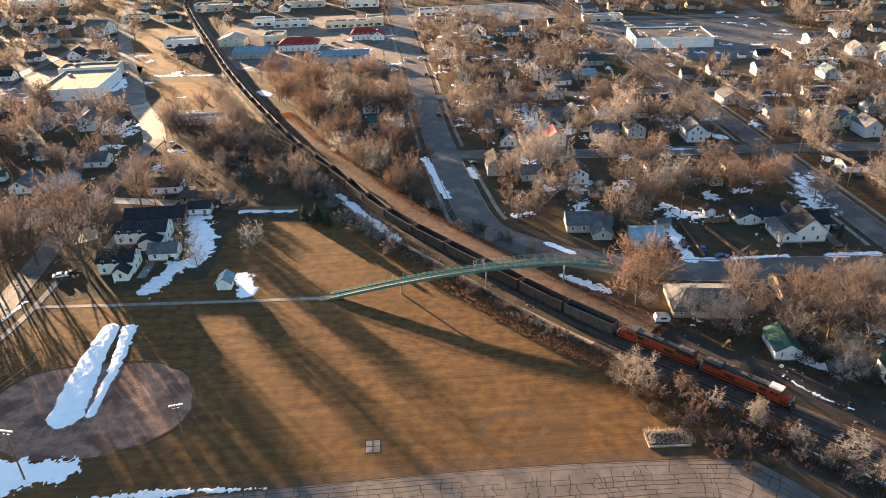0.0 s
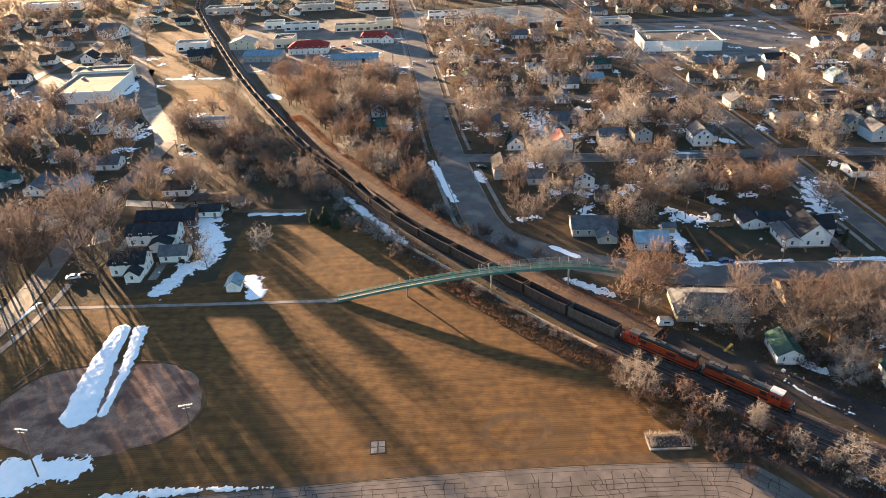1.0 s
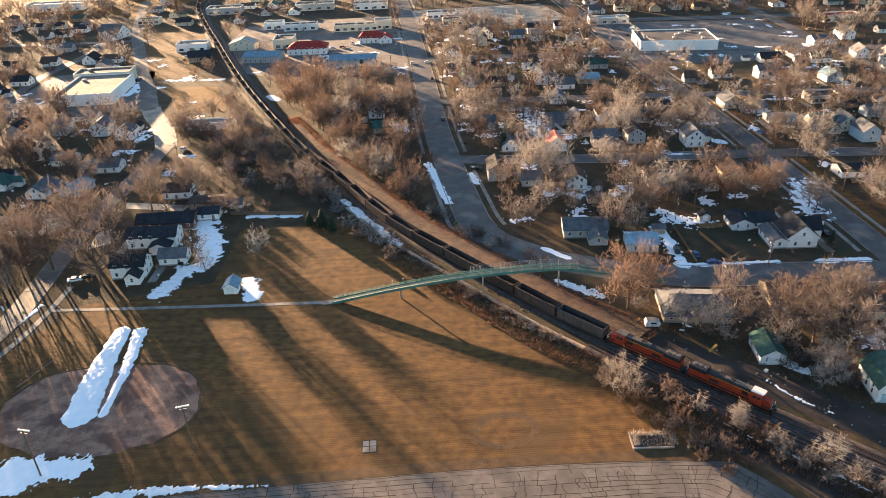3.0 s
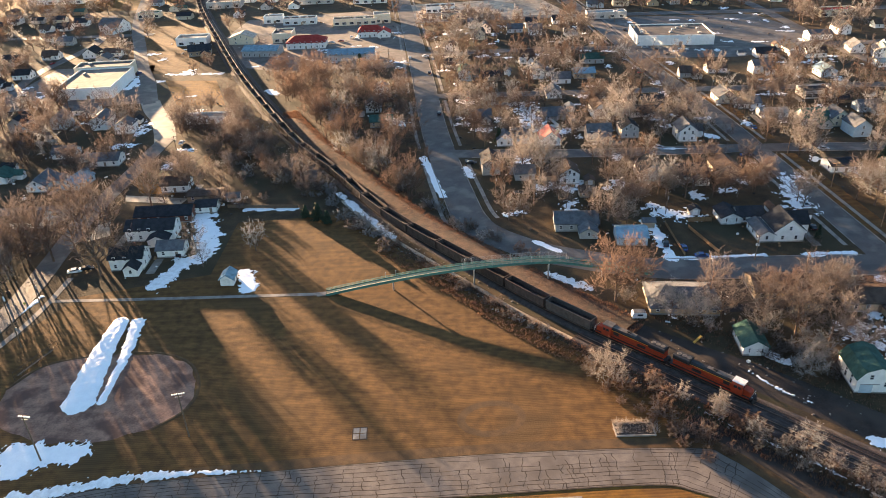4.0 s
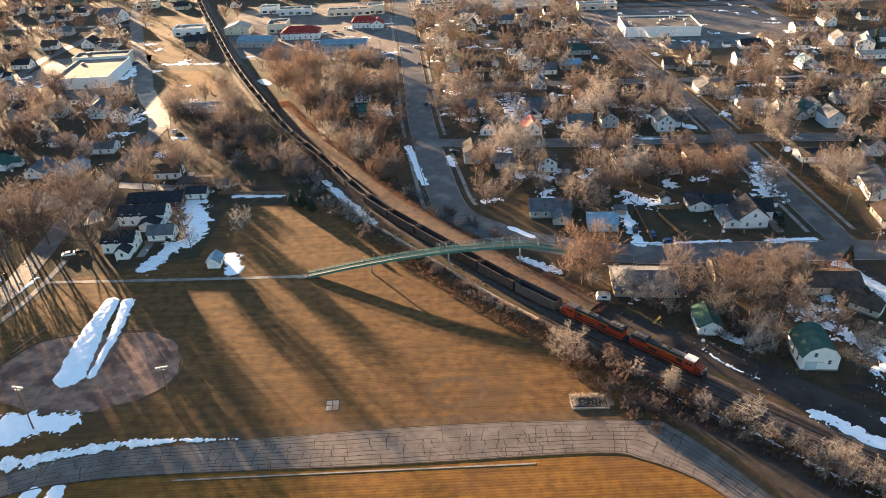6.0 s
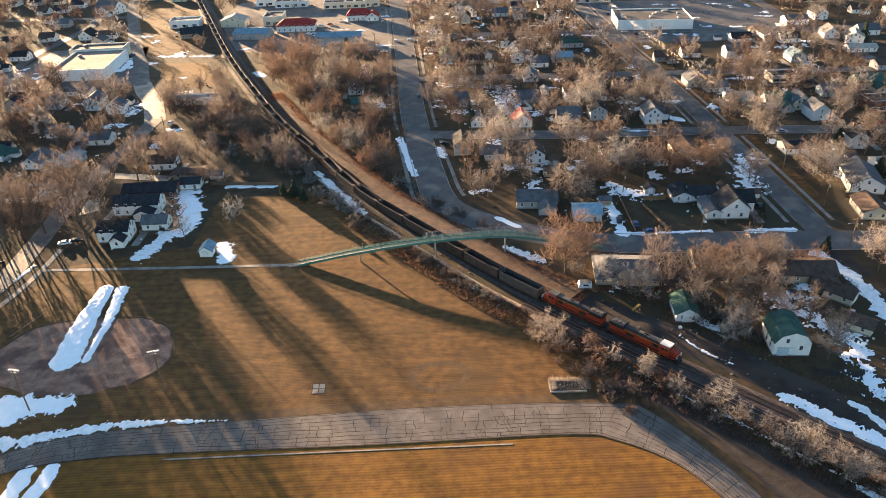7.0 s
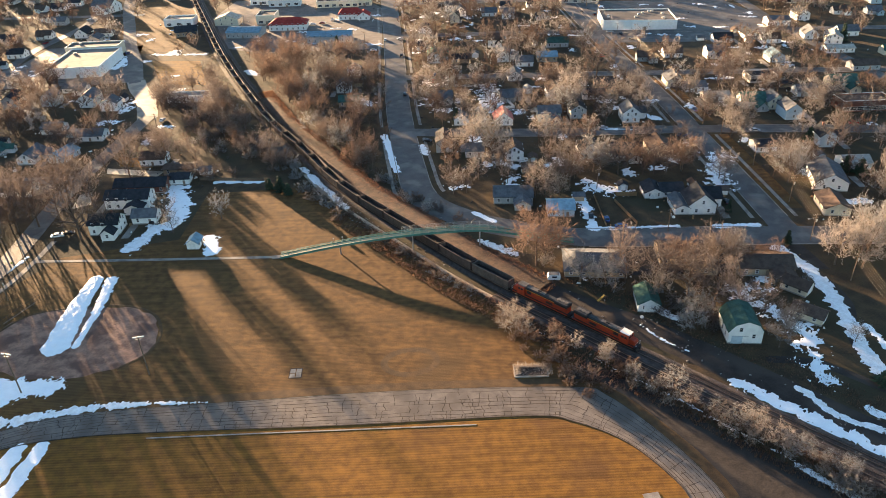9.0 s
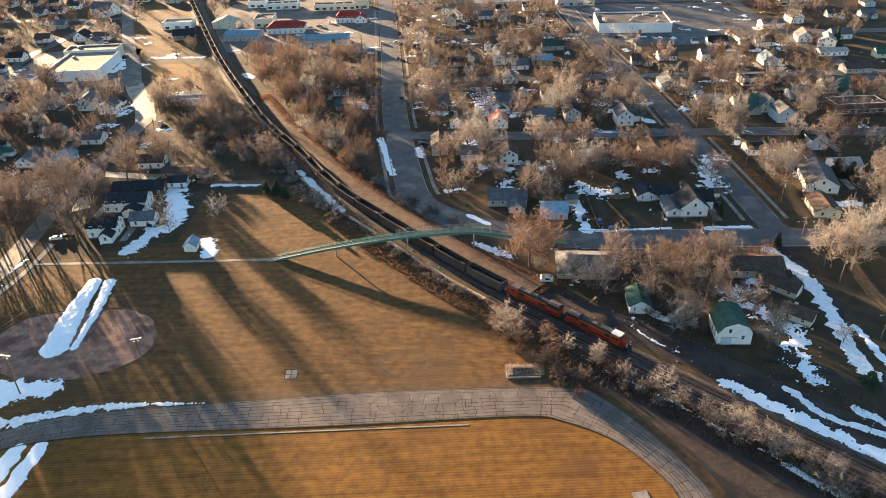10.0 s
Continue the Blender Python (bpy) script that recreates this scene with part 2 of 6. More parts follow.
# ---- mesh tools ----
class Shape:
    """Vertices and faces, gathered primitive by primitive."""

    def __init__(self):
        self.v, self.f = [], []

    def add(self, v, f):
        n = len(self.v)
        self.v.extend(v)
        self.f.extend([tuple(i + n for i in face) for face in f])
        return self

    def box(self, x, y, z, sx, sy, sz, taper=1.0):
        """A box on its base centre; taper narrows its top."""
        a, b, p, q = sx / 2, sy / 2, sx / 2 * taper, sy / 2 * taper
        return self.add([(x - a, y - b, z), (x + a, y - b, z), (x + a, y + b, z), (x - a, y + b, z), (x - p, y - q, z + sz), (x + p, y - q, z + sz), (x + p, y + q, z + sz), (x - p, y + q, z + sz)],
                        [(3, 2, 1, 0), (4, 5, 6, 7), (0, 1, 5, 4), (1, 2, 6, 5), (2, 3, 7, 6), (3, 0, 4, 7)])

    def prism(self, outline, axis, lo, hi):
        """An outline in the plane across an axis, drawn out along it. x: outline (y, z); y: (x, z); z: (x, y)."""
        put = {"x": lambda a, b, c: (c, a, b), "y": lambda a, b, c: (a, c, b), "z": lambda a, b, c: (a, b, c)}[axis]
        n = len(outline)
        v = [put(a, b, lo) for a, b in outline] + [put(a, b, hi) for a, b in outline]
        return self.add(v, [tuple(range(n))[::-1], tuple(range(n, 2 * n))] + [(i, (i + 1) % n, n + (i + 1) % n, n + i) for i in range(n)])

    def tube(self, points, radii, n=6, cap=True):
        v, f = [], []
        points = [Vector(p) for p in points]
        for i, p in enumerate(points):
            d = (points[min(i + 1, len(points) - 1)] - points[max(i - 1, 0)])
            d = d.normalized() if d.length > 1e-6 else Vector((0, 0, 1))
            s = d.cross(Vector((0.31, 0.17, 0.93)) if abs(d.z) < 0.9 else Vector((1, 0.1, 0))).normalized()
            u = d.cross(s)
            r = radii[i] if isinstance(radii, (list, tuple)) else radii
            v += [tuple(p + (s * math.cos(2 * math.pi * k / n) + u * math.sin(2 * math.pi * k / n)) * r) for k in range(n)]
        for i in range(len(points) - 1):
            f += [(i * n + k, i * n + (k + 1) % n, (i + 1) * n + (k + 1) % n, (i + 1) * n + k) for k in range(n)]
        if cap:
            f += [tuple(range(n))[::-1], tuple(range((len(points) - 1) * n, len(points) * n))]
        return self.add(v, f)

    def merge(self, other, m):
        return self.add([tuple(m @ Vector(p)) for p in other.v], other.f)

    def mesh(self, name, material, smooth=False):
        me = bpy.data.meshes.new(name)
        me.from_pydata(self.v, [], self.f)
        me.materials.append(material)
        if smooth:
            me.shade_smooth()
        me.update()
        return me


def part(name, shape, material, parent, label="", smooth=False, at=None, kind=""):
    """One mesh object under a thing or a part; shape may be a mesh already made."""
    me = shape if isinstance(shape, bpy.types.Mesh) else shape.mesh(name, material, smooth)
    ob = new(name, me)
    ob.parent = parent
    if at is not None:
        ob.matrix_basis = at
    return tagged(ob, label, kind=kind)


def thing(name, m, label, category, group="", kind=""):
    ob = new(name)
    ob.empty_display_size = 0.5
    ob.matrix_basis = m
    return tagged(ob, label, category, group, kind)


def solid(name, shape, material, label, category, kind="", group="", smooth=False):
    """A thing that is one mesh."""
    return tagged(new(name, shape.mesh(name, material, smooth)), label, category, group, kind)


def spline(points, step=2.0):
    """A smooth line through points, sampled about every step metres."""
    p = [Vector(q) for q in points]
    p = [p[0] * 2 - p[1]] + p + [p[-1] * 2 - p[-2]]
    out = []
    for i in range(1, len(p) - 2):
        n = max(2, int((p[i + 1] - p[i]).length / step))
        for k in range(n):
            t = k / n
            a, b, c, d = p[i - 1], p[i], p[i + 1], p[i + 2]
            out.append(0.5 * (2 * b + (c - a) * t + (2 * a - 5 * b + 4 * c - d) * t * t + (3 * b - a - 3 * c + d) * t ** 3))
    return out + [p[-2]]


def sides(line):
    """Unit normals to the right of a plan line."""
    out = []
    for i in range(len(line)):
        d = line[min(i + 1, len(line) - 1)] - line[max(i - 1, 0)]
        out.append(Vector((d.y, -d.x)).normalized())
    return out


def ribbon(line, profile, closed=False):
    """A cross-section of (offset to the right, height) drawn along a plan line."""
    s, n, k = Shape(), sides(line), len(profile)
    for p, r in zip(line, n):
        s.v += [(p.x + r.x * o, p.y + r.y * o, z) for o, z in profile]
    for i in range(len(line) - 1):
        for j in range(k - (0 if closed else 1)):
            s.f.append((i * k + j, i * k + (j + 1) % k, (i + 1) * k + (j + 1) % k, (i + 1) * k + j))
    return s


def wavy(x, y, f, seed=0):
    return noise.noise(Vector((x * f + seed * 17.3, y * f - seed * 9.1, seed * 3.7)))


def snow(points, half, seed, rough=0.8, height=0.3, grain=0.35, step=0.45, dirty=False, base=0.0, label="patch of old snow lying on dead grass"):
    """Snow heaped along a line; noise eats into its edge and leaves holes. It dips under the ground where it ends."""
    line = spline([Vector(p) for p in points], 1.0)
    xs, ys = [p.x for p in line], [p.y for p in line]
    h0, h1 = half if isinstance(half, tuple) else (half, half)
    half = max(h0, h1)
    big = half * (1.3 + 0.4 * rough)
    wide = np.linspace(h0, h1, len(line))
    x0, y0 = min(xs) - big, min(ys) - big
    nx, ny = int((max(xs) + big - x0) / step) + 2, int((max(ys) + big - y0) / step) + 2
    px, py = np.array(xs), np.array(ys)
    s, index, hs = Shape(), {}, {}
    for i in range(nx):
        for j in range(ny):
            x, y = x0 + i * step, y0 + j * step
            q = (px - x) ** 2 + (py - y) ** 2
            near = int(q.argmin())
            d = math.sqrt(q[near])
            h = 1 - d / wide[near] + rough * (wavy(x, y, grain, seed) + 0.55 * wavy(x, y, grain * 3.1, seed + 5) + 0.5 * wavy(x, y, grain * 7, seed + 7))
            hs[i, j] = min(max(max(2 * height, 0.5) * h, -0.3), height * (1 + 0.25 * wavy(x, y, 0.8, seed)) + base)

    def vert(i, j):
        if (i, j) not in index:
            index[i, j] = len(s.v)
            s.v.append((x0 + i * step, y0 + j * step, hs[i, j]))
        return index[i, j]
    for i in range(nx - 1):
        for j in range(ny - 1):
            c = ((i, j), (i + 1, j), (i + 1, j + 1), (i, j + 1))
            if max(hs[q] for q in c) > 0.005:
                s.f.append(tuple(vert(*q) for q in c))
    if s.f:
        solid("snow_patch", s, M_oldsnow if dirty else M_snow, label, "snow", "stuff", smooth=True)


def V2(*pts):
    return [Vector(p) for p in pts]


# ---- ground, fields, roads ----
TRACK = spline(V2((165, -98), (136.1, -60.9), (122, -43.2), (106.9, -23.9), (94.9, -8.6), (80.5, 10.5), (66.5, 28.6), (55, 45.2), (46.5, 59.5), (31.8, 84), (19.6, 105.4), (9.5, 128.3), (0.3, 153.8),
                  (-15.3, 190.4), (-32, 243.6), (-46.3, 293.8), (-60, 348.6), (-77.5, 426), (-95, 504), (-110.7, 586.7), (-113, 640), (-108, 720), (-95, 820)), 1.0)
ROADS = {  # plan line, half width
    "avenue": (spline(V2((78, 640), (67, 455), (57, 308), (49, 202), (47, 130), (48.5, 99), (60, 80.5), (75, 68.5), (102, 55.5), (146, 47.5), (208, 35.5), (300, 14), (420, -14))), 6.3),
    "boulevard": (spline(V2((172.6, 46), (180.4, 118), (188, 195), (193.5, 292), (206.5, 440), (222, 640))), 5.0),
    "cross_c": (spline(V2((49, 170), (85, 161), (125, 152.5), (180, 144), (240, 131), (290, 119), (420, 92))), 4.6),
    "cross_e": (spline(V2((52, 256), (150, 238), (190, 231), (300, 210), (470, 176))), 4.2),
    "cross_f": (spline(V2((58, 350), (150, 336), (195, 327), (320, 300), (520, 258))), 4.5),
    "cross_g": (spline(V2((66, 452), (207, 430), (330, 405), (560, 358))), 6.0),
    "east_street": (spline(V2((300, 14), (312, 112), (325, 300), (340, 400), (360, 560))), 4.5),
    "west_street": (spline(V2((-80.5, 219), (-83, 232), (-88, 253), (-95, 271), (-100, 288))), 5.2),
    "upper_street": (spline(V2((-99, 284), (-101, 292), (-109, 330), (-120, 370), (-132, 425), (-152, 521), (-170, 660))), 4.4),
    "lower_street": (spline(V2((-112, 46), (-104, 70), (-101, 88), (-99, 112), (-97, 138), (-92.5, 162), (-87.5, 185), (-84, 205), (-80.5, 223))), 4.0),
    "west_cross": (spline(V2((-300, 172), (-200, 160), (-125, 151), (-97, 148.5))), 3.6),
    "store_street": (spline(V2((-330, 322), (-200, 297), (-97, 289))), 3.6),
    "north_street": (spline(V2((-330, 505), (-200, 480), (-130, 470))), 4.0),
    "far_west_street": (spline(V2((-186, 296), (-186, 370), (-168, 455), (-180, 560))), 3.6),
}
tagged(solid("ground", Shape().add([(-4800, -4800, 0), (4800, -4800, 0), (4800, 4800, 0), (-4800, 4800, 0)], [(0, 1, 2, 3)]), M_ground, "brown dormant lawn and bare winter ground", "ground", "structure"))


def sheet(name, outline, z, material, label, category="ground", wobble=0.0, seed=1, kind="structure"):
    """A flat sheet inside a smooth closed outline, with its edge made uneven."""
    pts = spline(V2(*outline, outline[0]), 1.2)[:-1]
    s = Shape()
    s.v = [(p.x + wobble * wavy(p.x, p.y, 0.25, seed), p.y + wobble * wavy(p.x, p.y, 0.25, seed + 3), z) for p in pts]
    c = sum((Vector(p) for p in s.v), Vector()) / len(s.v)
    s.v.append(tuple(c))
    n = len(pts)
    s.f = [(i, (i + 1) % n, n) for i in range(n)]
    ob = solid(name, s, material, label, category, kind)
    bm = bmesh.new()
    bm.from_mesh(ob.data)
    bmesh.ops.recalc_face_normals(bm, faces=bm.faces)
    if sum(f.normal.z for f in bm.faces) < 0:
        bmesh.ops.reverse_faces(bm, faces=bm.faces)
    bm.to_mesh(ob.data)
    bm.free()
    return ob


def poly(name, outline, z, material, label, category="ground"):
    return solid(name, Shape().add([(x, y, z) for x, y in outline], [tuple(range(len(outline)))]), material, label, category, "structure")


poly("playing_field", [(-88, -4), (-50, -4), (20, -10), (72, -17), (78, -8), (66, 10), (56, 28), (44, 46), (30, 66), (14, 95), (-2, 119), (-38, 121), (-44, 84), (-84, 79), (-96, 60), (-120, 30), (-125, -4)], 0.008, M_field, "mown sunlit brown playing field of winter grass", "field")
# oval running track: straight along the field, a bend at each end
OUT = spline(V2((-118, -40), (-100, -18), (-73.9, -8.3), (-56.7, -5.6), (-26, -7.4), (27.9, -12.2), (72, -19), (80.5, -24), (89, -40), (93.4, -53), (94.4, -62), (92, -80), (84, -98)), 1.0)
INN = spline(V2((-110, -46), (-92, -22), (-71.7, -15), (-55.8, -13.9), (-36.1, -15.6), (12.4, -21.9), (58.4, -27.2), (69.2, -31.2), (79.3, -40), (85.3, -51.5), (87, -60), (85, -76), (78, -92)), 1.0)


def between(a, b, u):
    """Points a share u of the way between two lines, taken by their length."""
    n = 260
    pick = lambda l, k: l[min(len(l) - 1, int(k * (len(l) - 1) / n))]
    return [pick(a, k).lerp(pick(b, k), u) for k in range(n + 1)]


s = Shape()
a, b = between(OUT, INN, 0), between(OUT, INN, 1)
for p, q in zip(a, b):
    s.v += [(p.x, p.y, 0.03), (q.x, q.y, 0.03)]
s.f = [(2 * i, 2 * i + 1, 2 * i + 3, 2 * i + 2) for i in range(len(a) - 1)]
running_track = solid("running_track", s, M_oldtrack, "cracked grey asphalt running track, grass in its joints", "running track", "structure")
poly("infield", [(p.x, p.y) for p in INN[::3]] + [(60, -140), (-100, -140)], 0.016, M_infield, "golden mown grass inside the running track", "field")
# grass growing in the cracks of the old track
rnd = random.Random(4)
cracks = Shape()
def crack(seg, w, z):
    cracks.add(*(lambda r: (r.v, r.f))(ribbon(seg, [(-w, z), (w, z + 0.001)])))


for q, u in enumerate((0.03, 0.13, 0.25, 0.37, 0.49, 0.61, 0.73, 0.85, 0.96)):
    line = between(OUT, INN, u)
    i = 0
    while i < len(line) - 4:
        n = rnd.randint(9, 40)
        if rnd.random() < 0.84:
            seg = [p + Vector((0, 0.35 * wavy(p.x, p.y, 0.16, q))) for p in line[i:i + n]]
            if len(seg) > 2:
                crack(seg, rnd.uniform(0.04, 0.10), 0.036)
        i += n + rnd.randint(0, 2)
j = 2
while j < len(OUT) - 2:
    k, a = rnd.choice((0, 0, 3, 6)), OUT[j]
    b = min(INN, key=lambda p: (p - a).length)
    while k < 23:
        n = rnd.choice((3, 3, 6, 6, 9, 12))
        if rnd.random() < 0.62:
            lean = rnd.uniform(-0.12, 0.12)
            seg = [a.lerp(b, m / 24) + Vector((lean * (m - k) + 0.5 * wavy(m * 1.0, j * 1.7, 0.45, 5), 0)) for m in range(k, min(24, k + n) + 1)]
            if len(seg) > 2:
                crack(seg, rnd.uniform(0.04, 0.09), 0.040)
        k += n
    j += rnd.choice((1, 2, 2, 3, 4))
part("crack_grass", cracks, M_crack, running_track, "dry grass growing in the cracks", kind="stuff")
part("kerb", ribbon([p for p in between(OUT, INN, 1.02)], [(-0.15, 0), (-0.15, 0.12), (0.15, 0.12), (0.15, 0)]), M_crack, running_track, "grass-grown inner edge")
solid("gutter_strip", ribbon(spline(V2((-36.5, -17.6), (0, -22.2), (45, -28))), [(-0.2, 0.03), (-0.2, 0.08), (0.2, 0.08), (0.2, 0.03)]), M_concrete, "thin pale concrete strip along the golden grass", "kerb", "structure")
solid("track_verge", ribbon(OUT[10:-18], [(-3.2, 0.011), (-0.2, 0.012)]), M_ring, "strip of dull longer grass along the running track", "verge", "structure")
# ball diamond
solid("diamond_edge", ribbon(spline(V2((-50, 11.5), (-42.5, 17.5), (-40.5, 26), (-44, 36.3), (-53, 43), (-67, 45.5), (-83, 44), (-91, 35)), 1.0), [(-0.5, 0.026), (0, 0.10), (0.5, 0.026)]), M_ring, "dark worn lip round the ball diamond", "edge", "structure")
sheet("ballfield_dirt", [(-41, 26), (-44.5, 36), (-53, 42.5), (-67, 45), (-83, 43.5), (-91, 35), (-89, 22), (-77, 13), (-62, 10.2), (-50, 12), (-43, 17.5)], 0.024, M_dirt, "bare brown infield dirt of a ball diamond", "ballfield", 1.2)
solid("field_ring", ribbon([Vector((31.6 + 7.4 * math.cos(k / 20 * math.pi), -0.8 + 5.2 * math.sin(k / 20 * math.pi))) for k in range(41)], [(-1.0, 0.014), (1.0, 0.014)]), M_ring, "faint dark ring worn into the grass", "worn ring", "structure")


def road(key, material, name="road", z=0.04, label="grey asphalt street with worn patches"):
    line, half = ROADS[key]
    return solid(name, ribbon(line, [(-half, 0), (-half, z), (0, z + 0.05), (half, z), (half, 0)]), material, label, "road", "structure")


def kerb(key, side, lo, hi, off=0.0, name="kerb", width=0.3, height=0.16, material=None, label="pale concrete kerb"):
    """A strip along one side of a road, where y (or x for a road that runs across) lies between lo and hi."""
    line, half = ROADS[key]
    run = [p for p in line if lo <= (p.y if abs(line[0].y - line[-1].y) > abs(line[0].x - line[-1].x) * 1.2 else p.x) <= hi]
    if len(run) > 2:
        o = side * (half + off)
        solid(name, ribbon(run, [(o - width / 2, 0), (o - width / 2, height), (o + width / 2, height), (o + width / 2, 0)]), material or M_concrete, label, name, "structure")


for i, key in enumerate(ROADS):
    road(key, M_glareroad if key == "west_street" else M_asphalt, z=0.04 + 0.006 * i, label="worn concrete street, paled for low-sun glare" if key == "west_street" else "grey asphalt street with worn patches")
for key, spans in (("avenue", ((100, 163), (178, 249), (263, 343), (358, 440), (462, 640))), ("boulevard", ((55, 136), (152, 224), (240, 318), (336, 420), (442, 640)))):
    for lo, hi in spans:
        for sd in (-1, 1):
            kerb(key, sd, lo, hi)
            kerb(key, sd, lo, hi, 3.2, "pavement", 1.5, 0.06, label="pale concrete pavement along the street")
for key, spans in (("cross_c", ((60, 172), (194, 300), (322, 420))), ("cross_e", ((62, 180), (202, 310), (332, 470))), ("cross_f", ((70, 185), (206, 318), (338, 520)))):
    for lo, hi in spans:
        for sd in (-1, 1):
            kerb(key, sd, lo, hi)
# Verges take the field's golden tone in place of sun on the grass.
for lo, hi in ((60, 136), (152, 222), (242, 318)):
    run = [p for p in ROADS["boulevard"][0] if lo < p.y < hi]
    for o in (5.4, 9.2):
        solid("verge", ribbon(run, [(o, 0.012), (o + (2.0 if o < 6 else 4.5), 0.013)]), M_field, "strip of tan grass, sunlight put into its colour, beside the street", "verge", "structure")
line = [p for p in ROADS["avenue"][0] if p.y < 60 and p.x > 98]
for sd, lo, hi in ((-1, 100, 166), (-1, 190, 410), (1, 100, 290)):
    run = [p for p in line if lo < p.x < hi]
    solid("kerb", ribbon(run, [(sd * 6.4 - 0.15, 0), (sd * 6.4 - 0.15, 0.16), (sd * 6.4 + 0.15, 0.16), (sd * 6.4 + 0.15, 0)]), M_concrete, "pale concrete kerb", "kerb", "structure")
# yards of concrete and earth
poly("store_lot", [(200, 296), (255, 284), (330, 300), (326, 395), (207, 420)], 0.02, M_asphalt, "worn asphalt car park round the store", "car park")
poly("plant_yard", [(-58, 352), (-30, 330), (50, 320), (60, 440), (40, 505), (-60, 500), (-75, 430)], 0.02, M_oldtrack, "worn concrete and earth yard of the works", "yard")
poly("shop_lot", [(64, 455), (64, 520), (190, 515), (196, 440)], 0.02, M_gravel, "pale lot in front of the shops", "car park")
poly("depot_yard", [(-130, 345), (-82, 352), (-88, 470), (-124, 520), (-145, 520)], 0.02, M_field, "olive grass by the white sheds", "yard")
poly("west_store_lot", [(-190, 300), (-104, 293), (-112, 372), (-176, 380)], 0.02, M_asphalt, "asphalt car park round the flat-roofed store", "car park")
poly("north_lot", [(-330, 620), (-150, 575), (-120, 660), (-150, 760), (-330, 800)], 0.02, M_infield, "sunlit tan field beyond the houses", "field")
# Brush shade over this corner is put into the dark earth colour.
poly("bend_earth", [(70, -16), (80, -9), (90, -22), (104, -42), (120, -62), (140, -90), (96, -98), (97, -62), (95, -50), (90, -38), (82, -23)], 0.0095, M_bare, "bare earth with brush shade in its dark colour, by the railway", "ground")
poly("avenue_verge", [(100, 30), (172, 20), (172, 40), (140, 41), (100, 48)], 0.012, M_bare, "bare brown yard beside the street", "yard")
solid("footpath", ribbon(spline(V2((-93, 78.4), (-66.4, 73.7), (-36.8, 68.8), (-5.6, 63.8))), [(-0.75, 0), (-0.75, 0.05), (0.75, 0.05), (0.75, 0)]), M_concrete, "narrow concrete footpath across the grass", "footpath", "structure")
solid("footpath", ribbon(spline(V2((-90, 92), (-92.5, 78.4), (-96.5, 64), (-104, 46))), [(-1.0, 0), (-1.0, 0.06), (1.0, 0.06), (1.0, 0)]), M_concrete, "concrete footpath beside the school street", "footpath", "structure")
solid("dirt_lane", ribbon(spline(V2((60, 60), (72, 34), (81, 21), (103, -2), (119, -22), (137, -47), (165, -84))), [(-5.5, 0.01), (0, 0.05), (5.5, 0.01)]), M_bare, "dark bare-earth lane beside the railway", "lane", "structure")
solid("dirt_lane", ribbon(spline(V2((163, 36), (166, 20), (165.5, 2), (157, -14), (155, -31), (160, -60))), [(-1.8, 0.012), (0, 0.04), (1.8, 0.012)]), M_bare, "snowy earth alley behind the houses", "lane", "structure")
solid("dirt_lane", ribbon(spline(V2((128, -18), (140, -22), (150, -33), (168, -58))), [(-1.5, 0.012), (0, 0.04), (1.5, 0.012)]), M_bare, "rutted earth track with snow", "lane", "structure")


def stretch(lo, hi, off=0.0):
    """The railway's plan line between two heights of the plan, moved to its right by off metres."""
    n = sides(TRACK)
    return [p + r * off for p, r in zip(TRACK, n) if lo <= p.y <= hi]


# right of TRACK, which starts in the south-east, is the town's side
solid("dry_bank", ribbon(stretch(22, 235)[::3], [(3, 0.02), (6, 0.9), (11, 0.7), (15, 0.018)]), M_bank, "bank of dry rust-brown grass beside the railway", "bank", "structure")


def railway(line, name, ties, label):
    t = solid(name, ribbon(line[::2], [(-3.1, 0), (-1.9, 0.42), (1.9, 0.42), (3.1, 0)]), M_ballast, label, "railway", "structure")
    for o in (-0.75, 0.75):
        part("rail", ribbon(line, [(o - 0.07, 0.5), (o - 0.045, 0.68), (o + 0.045, 0.68), (o + 0.07, 0.5)], True), M_rail, t, "worn steel rail")
    tie = Shape().box(0, 0, 0, 2.6, 0.24, 0.16).mesh("tie", M_tie)
    n, run, last = sides(line), 0.0, -1.0
    rest = Shape()
    for i in range(1, len(line)):
        run += (line[i] - line[i - 1]).length
        while run - last >= 0.62:
            last += 0.62
            k = 1 - (run - last) / max(1e-6, (line[i] - line[i - 1]).length)
            p = line[i - 1].lerp(line[i], k)
            m = Matrix.Translation((p.x, p.y, 0.40)) @ Matrix.Rotation(math.atan2(n[i].y, n[i].x), 4, "Z")
            if ties > 0:
                ties -= 1
                part("tie", tie, M_tie, t, at=m)
            elif p.y < 330:
                rest.merge(Shape().box(0, 0, 0, 2.6, 0.24, 0.16), m)
    if rest.v:
        part("ties", rest, M_tie, t, "dark wooden ties", kind="stuff")
    return t


railway(TRACK, "railway_main", 170, "main railway track on dark ballast")
railway([p for p in stretch(-75, 30, -4.6)], "railway_siding", 110, "siding track half hidden by brush")
railway(stretch(150, 815, 5.0), "railway_second", 0, "second track on dark ballast")

